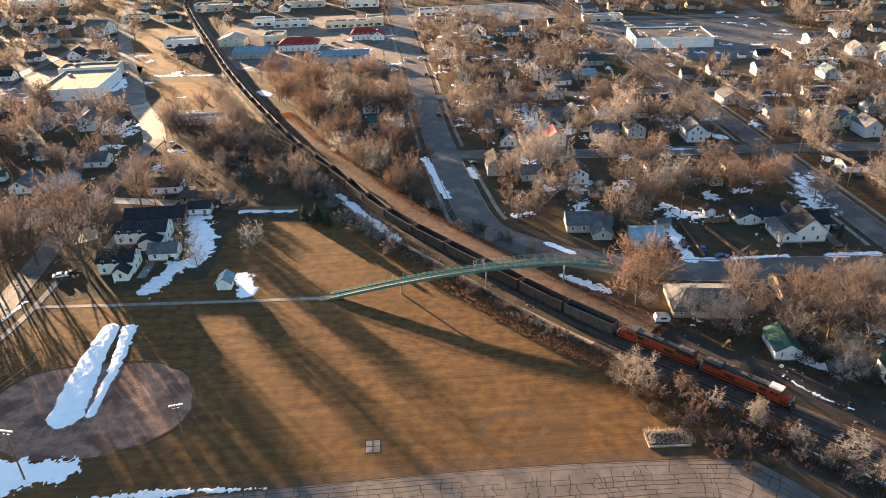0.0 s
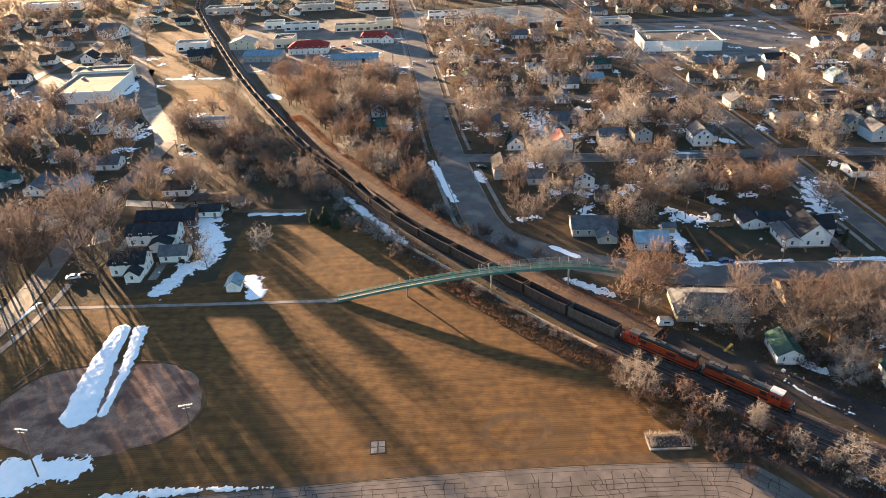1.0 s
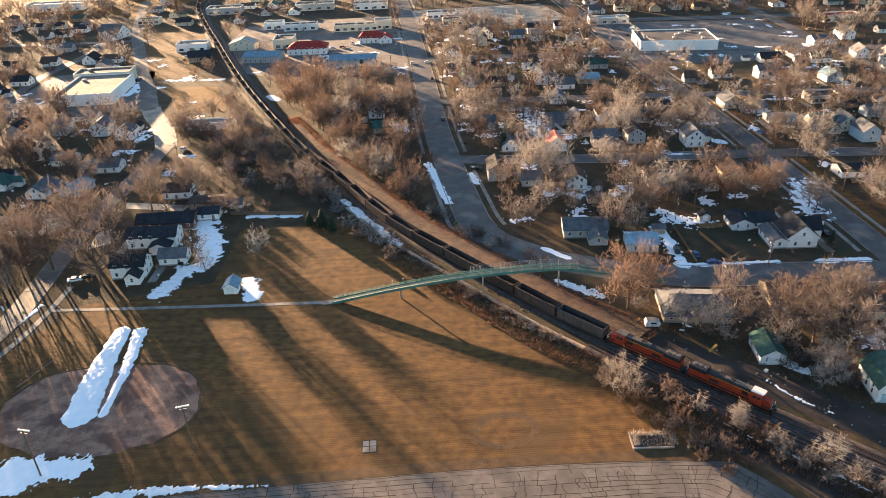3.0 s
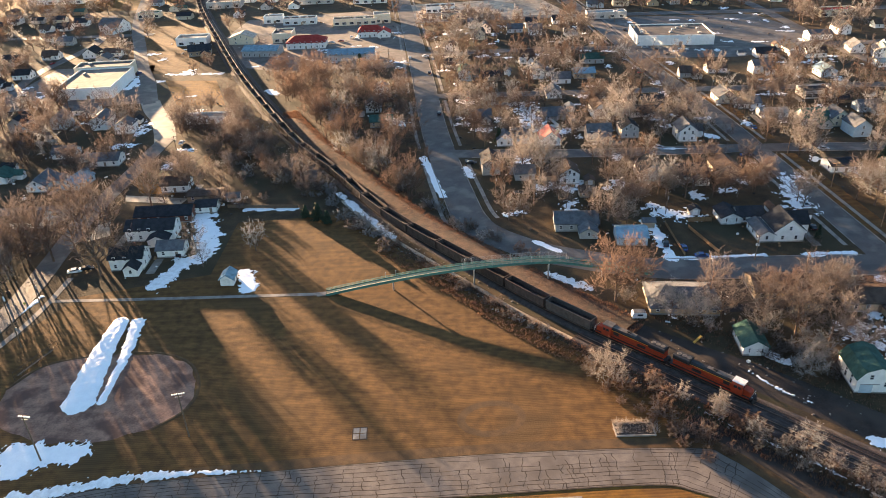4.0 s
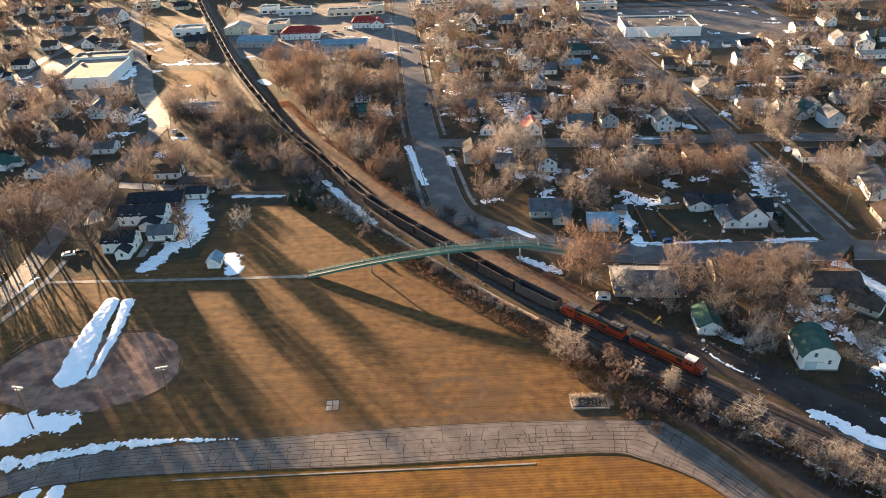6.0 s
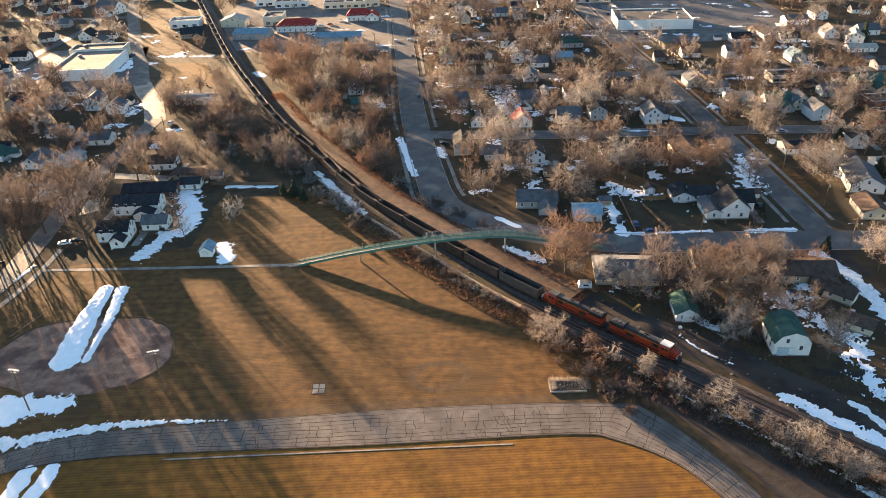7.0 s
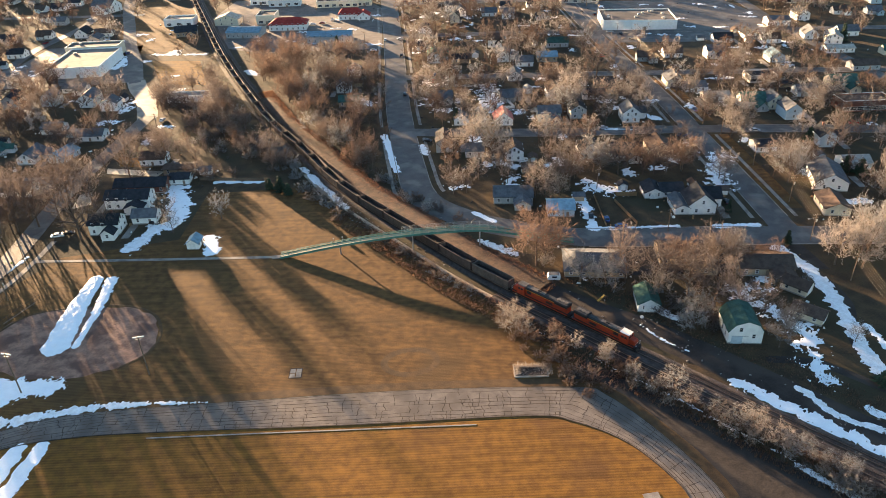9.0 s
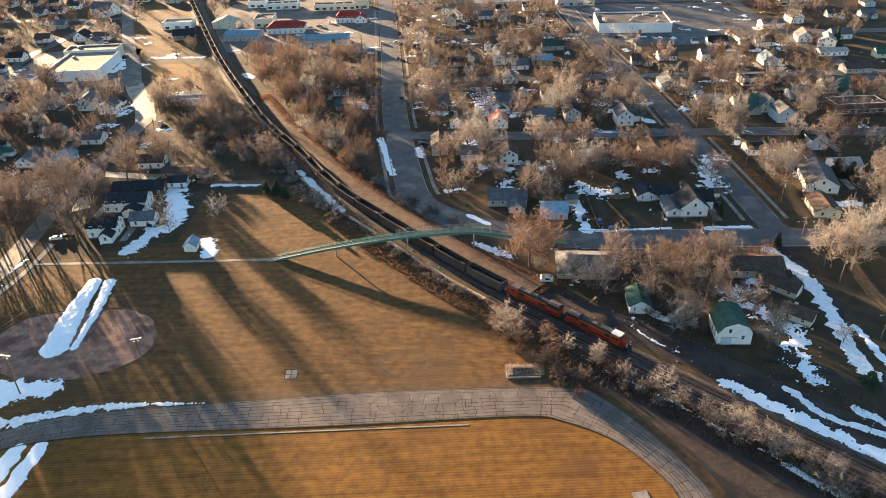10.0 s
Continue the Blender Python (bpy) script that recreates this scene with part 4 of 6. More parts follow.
def house(x, y, w, d, h, rise, wall, roof, rot=-8, turn=0, wing=0, porch=0, chimney=0, hip=0.0, detail=2, name="house", front=True, note=""):
    """A gabled house whose front wall's middle stands at (x, y). turn: 1 puts the gable to the front. wing: a lower cross wing; storeys follow from h."""
    rz = radians(rot)
    off = (d if not turn else w) / 2 if front else 0
    cx, cy = x - math.sin(rz) * off, y + math.cos(rz) * off
    SPOTS.append((cx, cy, max(w, d) * 0.55 + 1))
    m = Matrix.Translation((cx, cy, 0)) @ Matrix.Rotation(rz + turn * math.pi / 2, 4, "Z")
    kind = {"house": "two-storey house" if h > 4.3 else "house", "garage": "garage", "barn": "barn", "shed": "garden shed"}[name]
    t = thing(name, m, f"{WNAMES[wall]} {kind} with a {NAMES[roof]} roof{note or (' and side wing' if wing else ' among bare trees')}", name, "houses of the town" if name == "house" else "")
    wm, rm = WALLS[wall], ROOFS[roof]
    tri = [(-d / 2, 0.0), (d / 2, 0.0), (d / 2, h), (0, h + rise), (-d / 2, h)]
    shell = Shape().box(0, 0, 0, w, d, h) if hip else Shape().prism(tri, "x", -w / 2, w / 2)
    part("wall", shell, wm, t)
    part("roof", gable(w, d, h, rise, hip=hip * w), rm, t)
    if detail > 1:
        part("foundation", Shape().box(0, 0, 0, w + 0.12, d + 0.12, 0.45), M_found, t)
    if wing:
        ww, wd, wh = w * 0.42, d * 0.55, max(2.5, h * (0.62 if wing == 1 else 1.0))
        wx = w * 0.24
        yo = -d / 2 - wd / 2 + 0.1
        tri = [(wx - ww / 2, 0.0), (wx + ww / 2, 0.0), (wx + ww / 2, wh), (wx, wh + rise * 0.75), (wx - ww / 2, wh)]
        part("wing_wall", Shape().prism(tri, "y", yo - wd / 2, yo + wd / 2), wm, t)
        g = gable(wd + 0.6, ww, wh, rise * 0.75)
        part("wing_roof", Shape().merge(g, Matrix.Translation((wx, yo, 0)) @ Matrix.Rotation(math.pi / 2, 4, "Z")), rm, t)
        window(t, "tall", wall_pose(wx, yo - wd / 2 - 0.03, 1.1, 0))
    if porch:
        px, pw, pd = -w * 0.15, w * 0.5, 1.9
        part("porch_roof", Shape().prism([(-d / 2 - pd, 2.45), (-d / 2 + 0.05, 2.85), (-d / 2 + 0.05, 3.0), (-d / 2 - pd, 2.6)], "x", px - pw / 2, px + pw / 2), rm, t)
        part("porch_floor", Shape().box(px, -d / 2 - pd / 2, 0, pw, pd, 0.4), M_found, t)
        for k in range(4):
            part("porch_post", Shape().box(px - pw / 2 + 0.15 + k * (pw - 0.3) / 3, -d / 2 - pd + 0.15, 0.4, 0.14, 0.14, 2.1), M_trim, t)
    if chimney:
        part("chimney", Shape().box(w * 0.22, d * 0.08, h - 0.2, 0.75, 0.75, rise + 1.1).box(w * 0.22, d * 0.08, h + rise + 0.9, 0.9, 0.9, 0.12), M_brick, t, "red-brick chimney")
    if detail:
        floors = [1.0] + ([3.75] if h > 4.3 else [])
        n = max(2, int(w / 3.4)) if detail > 1 else 2
        for z in floors:
            for sd in ((0,) if not turn else (0, 2) if detail > 1 else (0,)):
                for k in range(n):
                    u = -w / 2 + w * (k + 0.5) / n
                    if wing and sd == 0 and u > 0.02 * w:
                        continue
                    if k == n // 2 and z < 2 and sd == 0:
                        part("door", Shape().box(u, -d / 2 - 0.03, 0.1, 1.0, 0.08, 2.05), M_door, t, "painted front door")
                        continue
                    window(t, "tall", wall_pose(u if sd == 0 else -u, (-1 if sd == 0 else 1) * (d / 2 + 0.03), z, sd))
            for sd in ((1, 3) if detail > 1 else (3,) if turn else ()):
                for k in range(2 if d > 6 and detail > 1 and sd == (1 if not turn else 3) else 1):
                    u = (k - 0.5) * d * 0.45 if d > 6 and detail > 1 else 0
                    window(t, "tall", wall_pose((1 if sd == 1 else -1) * (w / 2 + 0.03), u, z, sd))
        if rise > 2.2 and not hip and detail > 1:
            for sd in (1, 3):
                window(t, "tall", wall_pose((1 if sd == 1 else -1) * (w / 2 + 0.03), 0, h + 0.1, sd))
    if name in ("garage", "barn", "shed"):
        part("garage_door", Shape().box(-w / 2 - 0.04, 0, 0.05, 0.08, min(3.0, d * 0.5), 2.3), M_trim, t, "white panelled door")
    return t


def block(x, y, w, d, h, wall, roof, rot=-7, label="flat-roofed white commercial building", units=3, shops=4, seed=1, front=True):
    """A flat-roofed building with a parapet, roof units and shop windows."""
    rz = radians(rot)
    off = d / 2 if front else 0
    cx, cy = x - math.sin(rz) * off, y + math.cos(rz) * off
    SPOTS.append((cx, cy, max(w, d) * 0.52 + 2))
    t = thing("commercial_building", Matrix.Translation((cx, cy, 0)) @ Matrix.Rotation(rz, 4, "Z"), label, "building")
    part("wall", Shape().box(0, -d / 2 + 0.15, 0, w, 0.3, h + 0.6).box(0, d / 2 - 0.15, 0, w, 0.3, h + 0.6).box(-w / 2 + 0.15, 0, 0, 0.3, d - 0.6, h + 0.6).box(w / 2 - 0.15, 0, 0, 0.3, d - 0.6, h + 0.6), wall, t)
    part("roof", Shape().box(0, 0, h - 0.3, w - 0.6, d - 0.6, 0.3), roof, t, "flat roof")
    part("coping", Shape().box(0, -d / 2 + 0.15, h + 0.6, w + 0.1, 0.4, 0.1).box(0, d / 2 - 0.15, h + 0.6, w + 0.1, 0.4, 0.1).box(-w / 2 + 0.15, 0, h + 0.6, 0.4, d - 0.5, 0.1).box(w / 2 - 0.15, 0, h + 0.6, 0.4, d - 0.5, 0.1), M_trim, t, "pale metal coping")
    r = random.Random(seed)
    for k in range(units):
        ux, uy = r.uniform(-0.42, 0.42) * w, r.uniform(-0.35, 0.35) * d
        part("roof_unit", Shape().box(ux, uy, h, 2.0, 1.6, 0.9).tube([(ux + 0.4, uy, h + 0.9), (ux + 0.4, uy, h + 1.1)], 0.45, 8), M_galv, t, "grey rooftop air unit")
    for k in range(shops):
        window(t, "shop", wall_pose(-w / 2 + w * (k + 0.5) / shops, -d / 2 - 0.03, 0.8, 0))
    part("door", Shape().box(w * 0.07, -d / 2 - 0.04, 0.05, 1.9, 0.08, 2.2), M_door, t, "service door")
    return t


def gambrel_barn(x, y, rot):
    """A barn with a double-pitched roof, its gable to the front."""
    rz = radians(rot)
    w, d = 9.4, 10.5
    SPOTS.append((x, y + 5, 7))
    t = thing("barn", Matrix.Translation((x - math.sin(rz) * d / 2, y + math.cos(rz) * d / 2, 0)) @ Matrix.Rotation(rz, 4, "Z"), "white gambrel barn with a weathered green roof, by the railway", "barn")
    out = [(-w / 2, 0), (w / 2, 0), (w / 2, 4.3), (w / 2 - 1.5, 6.4), (0, 7.6), (-w / 2 + 1.5, 6.4), (-w / 2, 4.3)]
    part("wall", Shape().prism(out, "y", -d / 2, d / 2), M_white, t)
    top = [(w / 2 + 0.35, 3.95), (w / 2 - 1.45, 6.5), (0, 7.72), (-w / 2 + 1.45, 6.5), (-w / 2 - 0.35, 3.95)]
    s = Shape()
    for lo, hi in zip(top, top[1:]):
        s.prism([lo, hi, (hi[0], hi[1] + 0.17), (lo[0], lo[1] + 0.17)], "y", -d / 2 - 0.35, d / 2 + 0.35)
    part("roof", s, ROOFS[GREEN], t, "weathered green metal roof")
    part("foundation", Shape().box(0, 0, 0, w + 0.1, d + 0.1, 0.4), M_found, t)
    for u, z in ((-1.6, 4.2), (2.2, 2.0)):
        window(t, "tall", wall_pose(u, -d / 2 - 0.03, z, 0))
    for u in (-2.6, 0.4):
        for z in (1.0, 2.9):
            window(t, "tall", wall_pose(-w / 2 - 0.03, u, z - (0.0 if z < 2 else 0.2), 3))
    door = part("sliding_door", Shape().box(-2.3, -d / 2 - 0.06, 0.1, 3.0, 0.1, 2.6), WALLS[2], t, "pale blue sliding door")
    part("track", Shape().box(-1.6, -d / 2 - 0.1, 2.7, 4.6, 0.1, 0.12), M_galv, door)


# ---- buildings that can be told apart: front middle, width, depth, eaves, rise ----
house(-124, 169, 13, 8, 3.0, 2.6, 0, GREY, turn=1, wing=1)
house(-110.5, 167.5, 12, 8, 3.0, 2.4, 2, BLUE, -20, turn=1, porch=0)
house(-117, 134, 12, 9, 3.0, 2.4, 0, BROWN, turn=0)
house(-66, 127, 21, 9, 3.1, 2.2, 5, DARK, -7)
house(-51, 132, 8, 7, 2.8, 1.4, 0, DARK, -7, name="garage", note=" beside a brick ranch house")
house(-68, 113, 17, 9, 4.6, 2.2, 0, DARK, -7, wing=1)
house(-72, 93, 11, 8, 4.6, 2.4, 0, DARK, -7, wing=1, chimney=1)
house(-59, 99, 9, 7, 3.0, 2.0, 0, GREY, -7)
house(-66, 155, 11, 8, 3.4, 2.4, 0, BROWN, -7, chimney=1)
house(-53, 143, 13, 7, 2.6, 0.8, 4, BROWN, -7, name="garage", note=" on a gravel drive")
house(-103, 235, 8, 9, 4.6, 2.4, 0, GREY, turn=1)
house(-102, 192, 12, 9, 3.0, 2.2, 0, GREY)
house(-124, 206, 10, 9, 3.0, 2.2, 0, GREY)
house(-167, 488, 20, 13, 5.4, 4.5, 0, GREY, -30, wing=2)
block(-146, 536, 18, 10, 4, WALLS[1], ROOFS[GREEN], label="low building with a green front and flat roof", units=0)
block(-95, 421, 22, 13, 5, M_white, M_concrete, label="white shed with a bright sunlit flat roof", units=1, shops=3)
house(-85, 388, 15, 10, 3.6, 3.2, 4, DARK, 5, wing=1)
block(-250, 636, 52, 16, 6, M_white, M_concrete, label="long white distant building", units=2, shops=6)
for x, y in ((-206, 505), (-197, 520), (-190, 450), (-188, 407), (-191, 358)):
    house(x, y, 11, 8, 3.4, 2.6, (0, 3, 0)[int(abs(x)) % 3], (GREY, DARK, BROWN)[int(y) % 3], porch=int(y) % 2)
house(-161, 403, 12, 9, 3.6, 3.2, 0, DARK, -8, turn=1, porch=1)
house(-146, 403, 12, 8, 3.2, 2.2, 0, BROWN)
house(-131, 272, 13, 8, 3.0, 1.5, 0, GREY, -8, wing=1)
block(-62, 240, 24, 8, 3.2, M_white, M_concrete, label="low white building with a pale flat roof", units=0, shops=0)
block(-139, 303, 32, 44, 6.0, M_white, M_flat, -5, label="large flat-roofed white store with a tan gravel roof", units=1, shops=0)
block(-139, 348, 34, 14, 6.6, WALLS[1], M_tar, -5, label="rear wing of the store with a dark flat roof", units=1, shops=0)
house(-44, 372, 24, 17, 4.2, 2.0, 3, BLUE, -14)
house(-59, 412, 12, 18, 5.0, 3.0, 1, PALE, -12, turn=1)
block(-30, 410, 14, 18, 6, WALLS[1], M_tar, -8, label="cream workshop with a parapet", units=1, shops=2)
house(-13, 385, 27, 15, 4.6, 3.4, 0, RED, -8, hip=0.22)
house(16, 344, 30, 14, 4.4, 2.2, 3, BLUE, -8)
house(33, 406, 17, 12, 4.4, 3.4, 0, RED, -8, hip=0.2)
house(43, 402, 10, 9, 3.6, 2.6, 0, RED, -8, turn=1)
block(25, 452, 34, 9, 4.6, WALLS[1], M_tar, label="cream workshop with a dark flat roof", units=3, shops=6)
block(46, 452, 13, 12, 6.5, WALLS[1], M_concrete, label="tall cream block with a flat roof", units=1, shops=2)
block(-39, 480, 15, 10, 5, M_white, M_concrete, units=1, shops=2, label="small white workshop with a flat roof")
block(-18, 468, 26, 10, 4.5, WALLS[2], M_tar, label="pale blue workshop with a flat roof", units=3, shops=4)
house(29, 264, 6, 8, 4.4, 2.4, 0, GREY, turn=1)
house(22, 235, 7, 8, 4.4, 2.8, 0, GREY, turn=1)
house(24, 212, 11, 8, 3.0, 2.2, 4, GREEN)
block(-86, 560, 30, 16, 5, WALLS[3], M_tar, label="grey distant warehouse with a flat roof", units=2)
block(97, 478, 24, 12, 4.5, M_white, M_tar, label="white shop with shop windows", units=3, shops=5)
block(103, 448, 20, 10, 4.5, WALLS[1], M_tar, label="cream shop with a dark roof", units=2, shops=4)
house(83, 350, 11, 9, 3.4, 2.6, 0, DARK, turn=1)
block(-6, 552, 34, 14, 5, WALLS[3], M_tar, label="grey distant works with roof units", units=3)
block(43, 538, 30, 14, 5, M_white, M_tar, units=3)
for x, y, w in ((137, 388, 11), (149, 376, 9), (116, 393, 9), (177, 406, 12), (131, 258, 10), (119, 233, 10), (223, 254, 11), (288, 279, 12), (295, 268, 12)):
    house(x, y, w, 8, 4.6 if w < 10 else 3.2, 2.8, 0, (DARK, BROWN, GREY)[int(x) % 3], turn=int(y) % 2)
house(162, 204, 11, 8, 3.6, 3.0, 4, DARK, wing=1)
house(158, 157, 11, 8, 5.4, 3.0, 0, GREY, -9, turn=1, wing=1)
house(135, 168, 10, 8, 4.8, 2.6, 3, DARK, turn=1)
house(120, 167, 11, 8, 4.8, 2.6, 1, GREY, wing=1)
house(97, 167, 10, 9, 3.4, 3.6, 0, PINK, turn=1)
house(86, 172, 7, 7, 3.2, 2.6, 0, GREY, turn=1)
house(77, 172, 7, 7, 3.4, 2.8, 0, GREY, turn=1)
house(76, 133, 8, 8, 3.2, 2.2, 3, GREY)
house(92, 125, 10, 8, 4.6, 2.6, 0, BROWN, -9, turn=1)
house(85, 130, 6, 7, 2.8, 1.8, 4, BROWN)
house(95, 112, 5.5, 4, 2.6, 1.6, 4, BROWN, name="shed", note=" in a back yard")
house(125, 120, 11, 10, 4.4, 3.2, 0, DARK, -9, turn=1, wing=1)
house(140, 117, 13, 9, 3.2, 2.8, 0, DARK, -9, wing=1, porch=1)
house(155, 115, 12, 10, 4.2, 3.0, 1, BROWN, -9, turn=1)
house(82, 86, 15, 10, 3.2, 2.4, 3, GREY, -12, wing=1)
house(97, 72, 10, 9, 3.2, 1.8, 2, BLUE, -12)
# the white farmhouse on the corner
house(148.6, 63.0, 11, 10, 4.3, 4.1, 0, DARK, -9, turn=1, note=" on a corner lawn")
house(141.4, 64.4, 11, 5.2, 2.9, 1.3, 0, GREY, -9, turn=1, note=", front of the farmhouse")
house(154.8, 67.0, 6, 8, 4.3, 3.0, 0, DARK, -9, note=", side of the farmhouse")
house(136.6, 79.0, 9, 7, 2.7, 1.7, 0, DARK, -9, turn=1, name="garage", note=" behind the corner farmhouse")
house(143.6, 78.5, 9, 7.5, 2.9, 2.0, 0, DARK, -9, name="garage", note=", joined to the corner farmhouse")
house(224, 162, 12, 9, 4.0, 3.4, 3, GREEN, -9, wing=1)
house(234, 158, 10, 9, 4.4, 3.4, 1, GREY, turn=1)
house(212, 176, 13, 8, 2.8, 1.4, 0, PALE)
house(201, 202, 12, 9, 3.6, 3.2, 1, GREY, -9, turn=1)
house(208, 192, 11, 8, 3.0, 2.0, 0, GREY)
house(203, 110, 12, 9, 3.0, 1.6, 0, DARK)
house(206, 71, 18, 12, 3.8, 3.2, 0, GREY, -22, turn=1)
house(196, 52, 13, 9, 3.0, 2.2, 1, BROWN, -16, turn=1)
block(275, 146, 25, 11, 5.0, M_brick, ROOFS[BROWN], -6, label="long red-brick apartment block of two storeys", units=0, shops=7)
house(283, 176, 14, 10, 4.6, 3.0, 1, GREEN, -9, wing=1)
house(277, 230, 11, 9, 3.4, 3.0, 2, BLUE, -9, turn=1)
house(323, 238, 17, 8, 3.0, 1.4, 0, PALE)
house(330, 256, 14, 10, 4.6, 2.4, 0, PALE, -30, turn=1)
house(324, 270, 13, 9, 3.6, 3.4, 0, GREY, -20, turn=1)
house(323, 306, 15, 10, 4.2, 2.0, 0, GREY)
house(347, 316, 12, 9, 4.8, 3.4, 0, DARK, turn=1)
block(229, 322, 50, 34, 6.0, M_white, M_tar, -13, label="long white store with a dark flat roof", units=9, shops=0, seed=5)
block(250, 198, 15, 11, 3.4, WALLS[3], ROOFS[DARK], label="low grey block with a dark roof", units=0)
house(351, 271, 13, 9, 3.6, 3.0, 0, GREY)
block(216, 413, 30, 10, 4.4, WALLS[3], ROOFS[BLUE], label="grey shop with a blue roof", units=2)
house(162, 294, 14, 9, 3.2, 2.4, 3, GREEN)
house(147, 265, 12, 9, 3.2, 2.2, 4, BLUE)
block(378, 366, 28, 12, 4.6, WALLS[1], ROOFS[RED], label="shop under a bright red roof", units=0)
house(228, 86, 11, 9, 3.0, 2.0, 0, PALE)
house(316, 204, 15, 9, 3.2, 2.2, 3, BROWN)
# near the railway
house(96, 30, 20, 14, 2.4, 2.8, 4, GREY, -14, hip=0.25, wing=0, note=" on bare earth near the railway")
house(128, 31, 18, 11, 3.0, 2.2, 4, BROWN, -12, wing=1)
house(150, 20, 17, 10, 3.0, 2.2, 4, BROWN, -12, wing=1)
house(157, 8, 8, 5.5, 2.6, 1.8, 1, BROWN, 35, turn=1, name="shed", note=" beside the snowy alley")
house(153, -6, 9, 5.5, 2.6, 1.4, 1, BROWN, 40, turn=1, name="shed", note=" beside the snowy alley")
house(105.2, 8.6, 9.5, 6.4, 2.9, 1.9, 0, GREEN, -13, turn=1, name="garage", note=" by the railway")
gambrel_barn(125.4, -10.8, -13)
shed = house(-37.8, 75.6, 5.2, 4.2, 2.5, 1.5, 0, BLUE, -10, turn=1, detail=1, name="shed", note=" beside snow")

KEY = list(SPOTS)

# ---- streets of houses further out ----
rnd = random.Random(21)
LINES = [(np.array([(p.x, p.y) for p in l]), h) for l, h in ROADS.values()] + [(np.array([(p.x, p.y) for p in TRACK]), 9.0)]


def near_road(x, y, margin):
    return any(((l[:, 0] - x) ** 2 + (l[:, 1] - y) ** 2).min() < (h + margin) ** 2 for l, h in LINES)


def taken(x, y, r):
    return any((x - a) ** 2 + (y - b) ** 2 < (c + r) ** 2 for a, b, c in SPOTS)


def in_field(x, y):
    edge = float(np.interp(y, [-60, 0, 45, 95, 119], [100, 76, 46, 15, -1]))
    return y < 121 and ((x > -41 and x < edge) or (y < 82 and -130 < x < edge)) or y < -15 and x < 112


def in_yard(x, y):
    return (-100 < x < -55 and 262 < y < 338) or (200 < x < 330 and 288 < y < 415) or (-60 < x < 58 and 320 < y < 520) or (-190 < x < -85 and 292 < y < 385) or (-130 < x < -84 and 345 < y < 520) or (y > 440 and 60 < x < 195 and y < 515)


for gx in range(-330, 560, 21):
    for gy in range(150, 640, 34):
        x, y = gx + gy * 0.10 + rnd.uniform(-3, 3), gy - gx * 0.19 + rnd.uniform(-3, 3)
        if y < 60 or y > 760 or in_yard(x, y) or near_road(x, y, 6.5) or taken(x, y + 4, 6) or (-95 < x < 45 and y < 330) or (x < 60 and y < 150) or rnd.random() < 0.36:
            continue
        if abs(x - 90) > 0.62 * (y + 150) + 30:
            continue
        w, two = rnd.uniform(8.5, 13), rnd.random() < 0.35
        house(x, y, w, rnd.uniform(7, 9), 5.0 if two else 3.0, rnd.uniform(1.8, 3.2), rnd.choice((0, 0, 0, 1, 2, 3, 3, 4)), rnd.choice((DARK, DARK, GREY, GREY, BROWN, BROWN, GREEN)), -9 + rnd.uniform(-3, 3),
              turn=int(rnd.random() < 0.45), wing=int(rnd.random() < 0.4), porch=int(rnd.random() < 0.3), chimney=int(rnd.random() < 0.3), detail=1)

# ---- trees: models, then copies ----
MODELS = []
rnd = random.Random(5)
for j in range(20):
    i = j % 10
    tw = (0, 1, 0, 2, 3, 0, 1, 0, 2, 1)[i]
    H = (14, 13, 16, 14, 13, 11, 15, 13, 9, 12)[i]
    MODELS.append((60 + j, H, H * (0.47, 0.52, 0.44, 0.5, 0.56, 0.55, 0.42, 0.5, 0.58, 0.46)[i], tw))
MODELS += [(90, 15, 7.6, 0), (91, 14, 7.0, 1), (92, 16, 7.4, 0), (93, 9, 4.6, 2)]
LABELS = ["brown", "tan", "grey", "russet"]
MADE = {}


LANES_OF_SUN = [(-11.0, -5.2, -80), (8.0, 16.6, -66), (25.0, 36.0, -86), (36.0, 50.0, -108)]   # across the sun's direction: from, to, where the light begins along it


def in_lane(x, y, H, r):
    """How much a tree must shrink so that its shadow stays off the sunlit lanes of the field."""
    c, s = 0.879 * x + 0.477 * y, 0.477 * x - 0.879 * y
    keep = 1.0
    for lo, hi, start in LANES_OF_SUN:
        if c + 0.5 * r > lo and c - 0.5 * r < hi and s < start:
            keep = min(keep, (start - s) / (9.0 * H))
    return keep


def tree(x, y, model, scale=1.0, turn=0.0, squash=1.0):
    """A bare tree of one of the models at a place."""
    scale *= 1.32
    keep = in_lane(x, y, MODELS[model][1] * scale * squash, MODELS[model][2] * scale * 0.8)
    if keep < 0.42:
        return None
    scale *= keep
    m = Matrix.Translation((x, y, 0)) @ Matrix.Rotation(turn, 4, "Z") @ Matrix.Diagonal((scale * (0.74 if x < -40 else 0.82), scale * (0.74 if x < -40 else 0.82), scale * squash, 1))
    if model in MADE:
        src = MADE[model]
        keep = src.scale.copy()
        src.scale = (1, 1, 1)
        t = copy_thing(src, m)
        src.scale = keep
        return t
    seed, H, spread, tw = MODELS[model]
    size = {} if model < 10 else {"limbs": 12, "subs": 8, "twigs": 3, "fine": 4, "thick": 0.046} if model >= 20 else {"limbs": 11, "subs": 8, "twigs": 4, "fine": 6, "thick": 0.045}
    MADE[model] = make_tree(seed, H, spread, tw, f"bare deciduous tree with {LABELS[tw]} winter twigs", m, **size)
    return MADE[model]


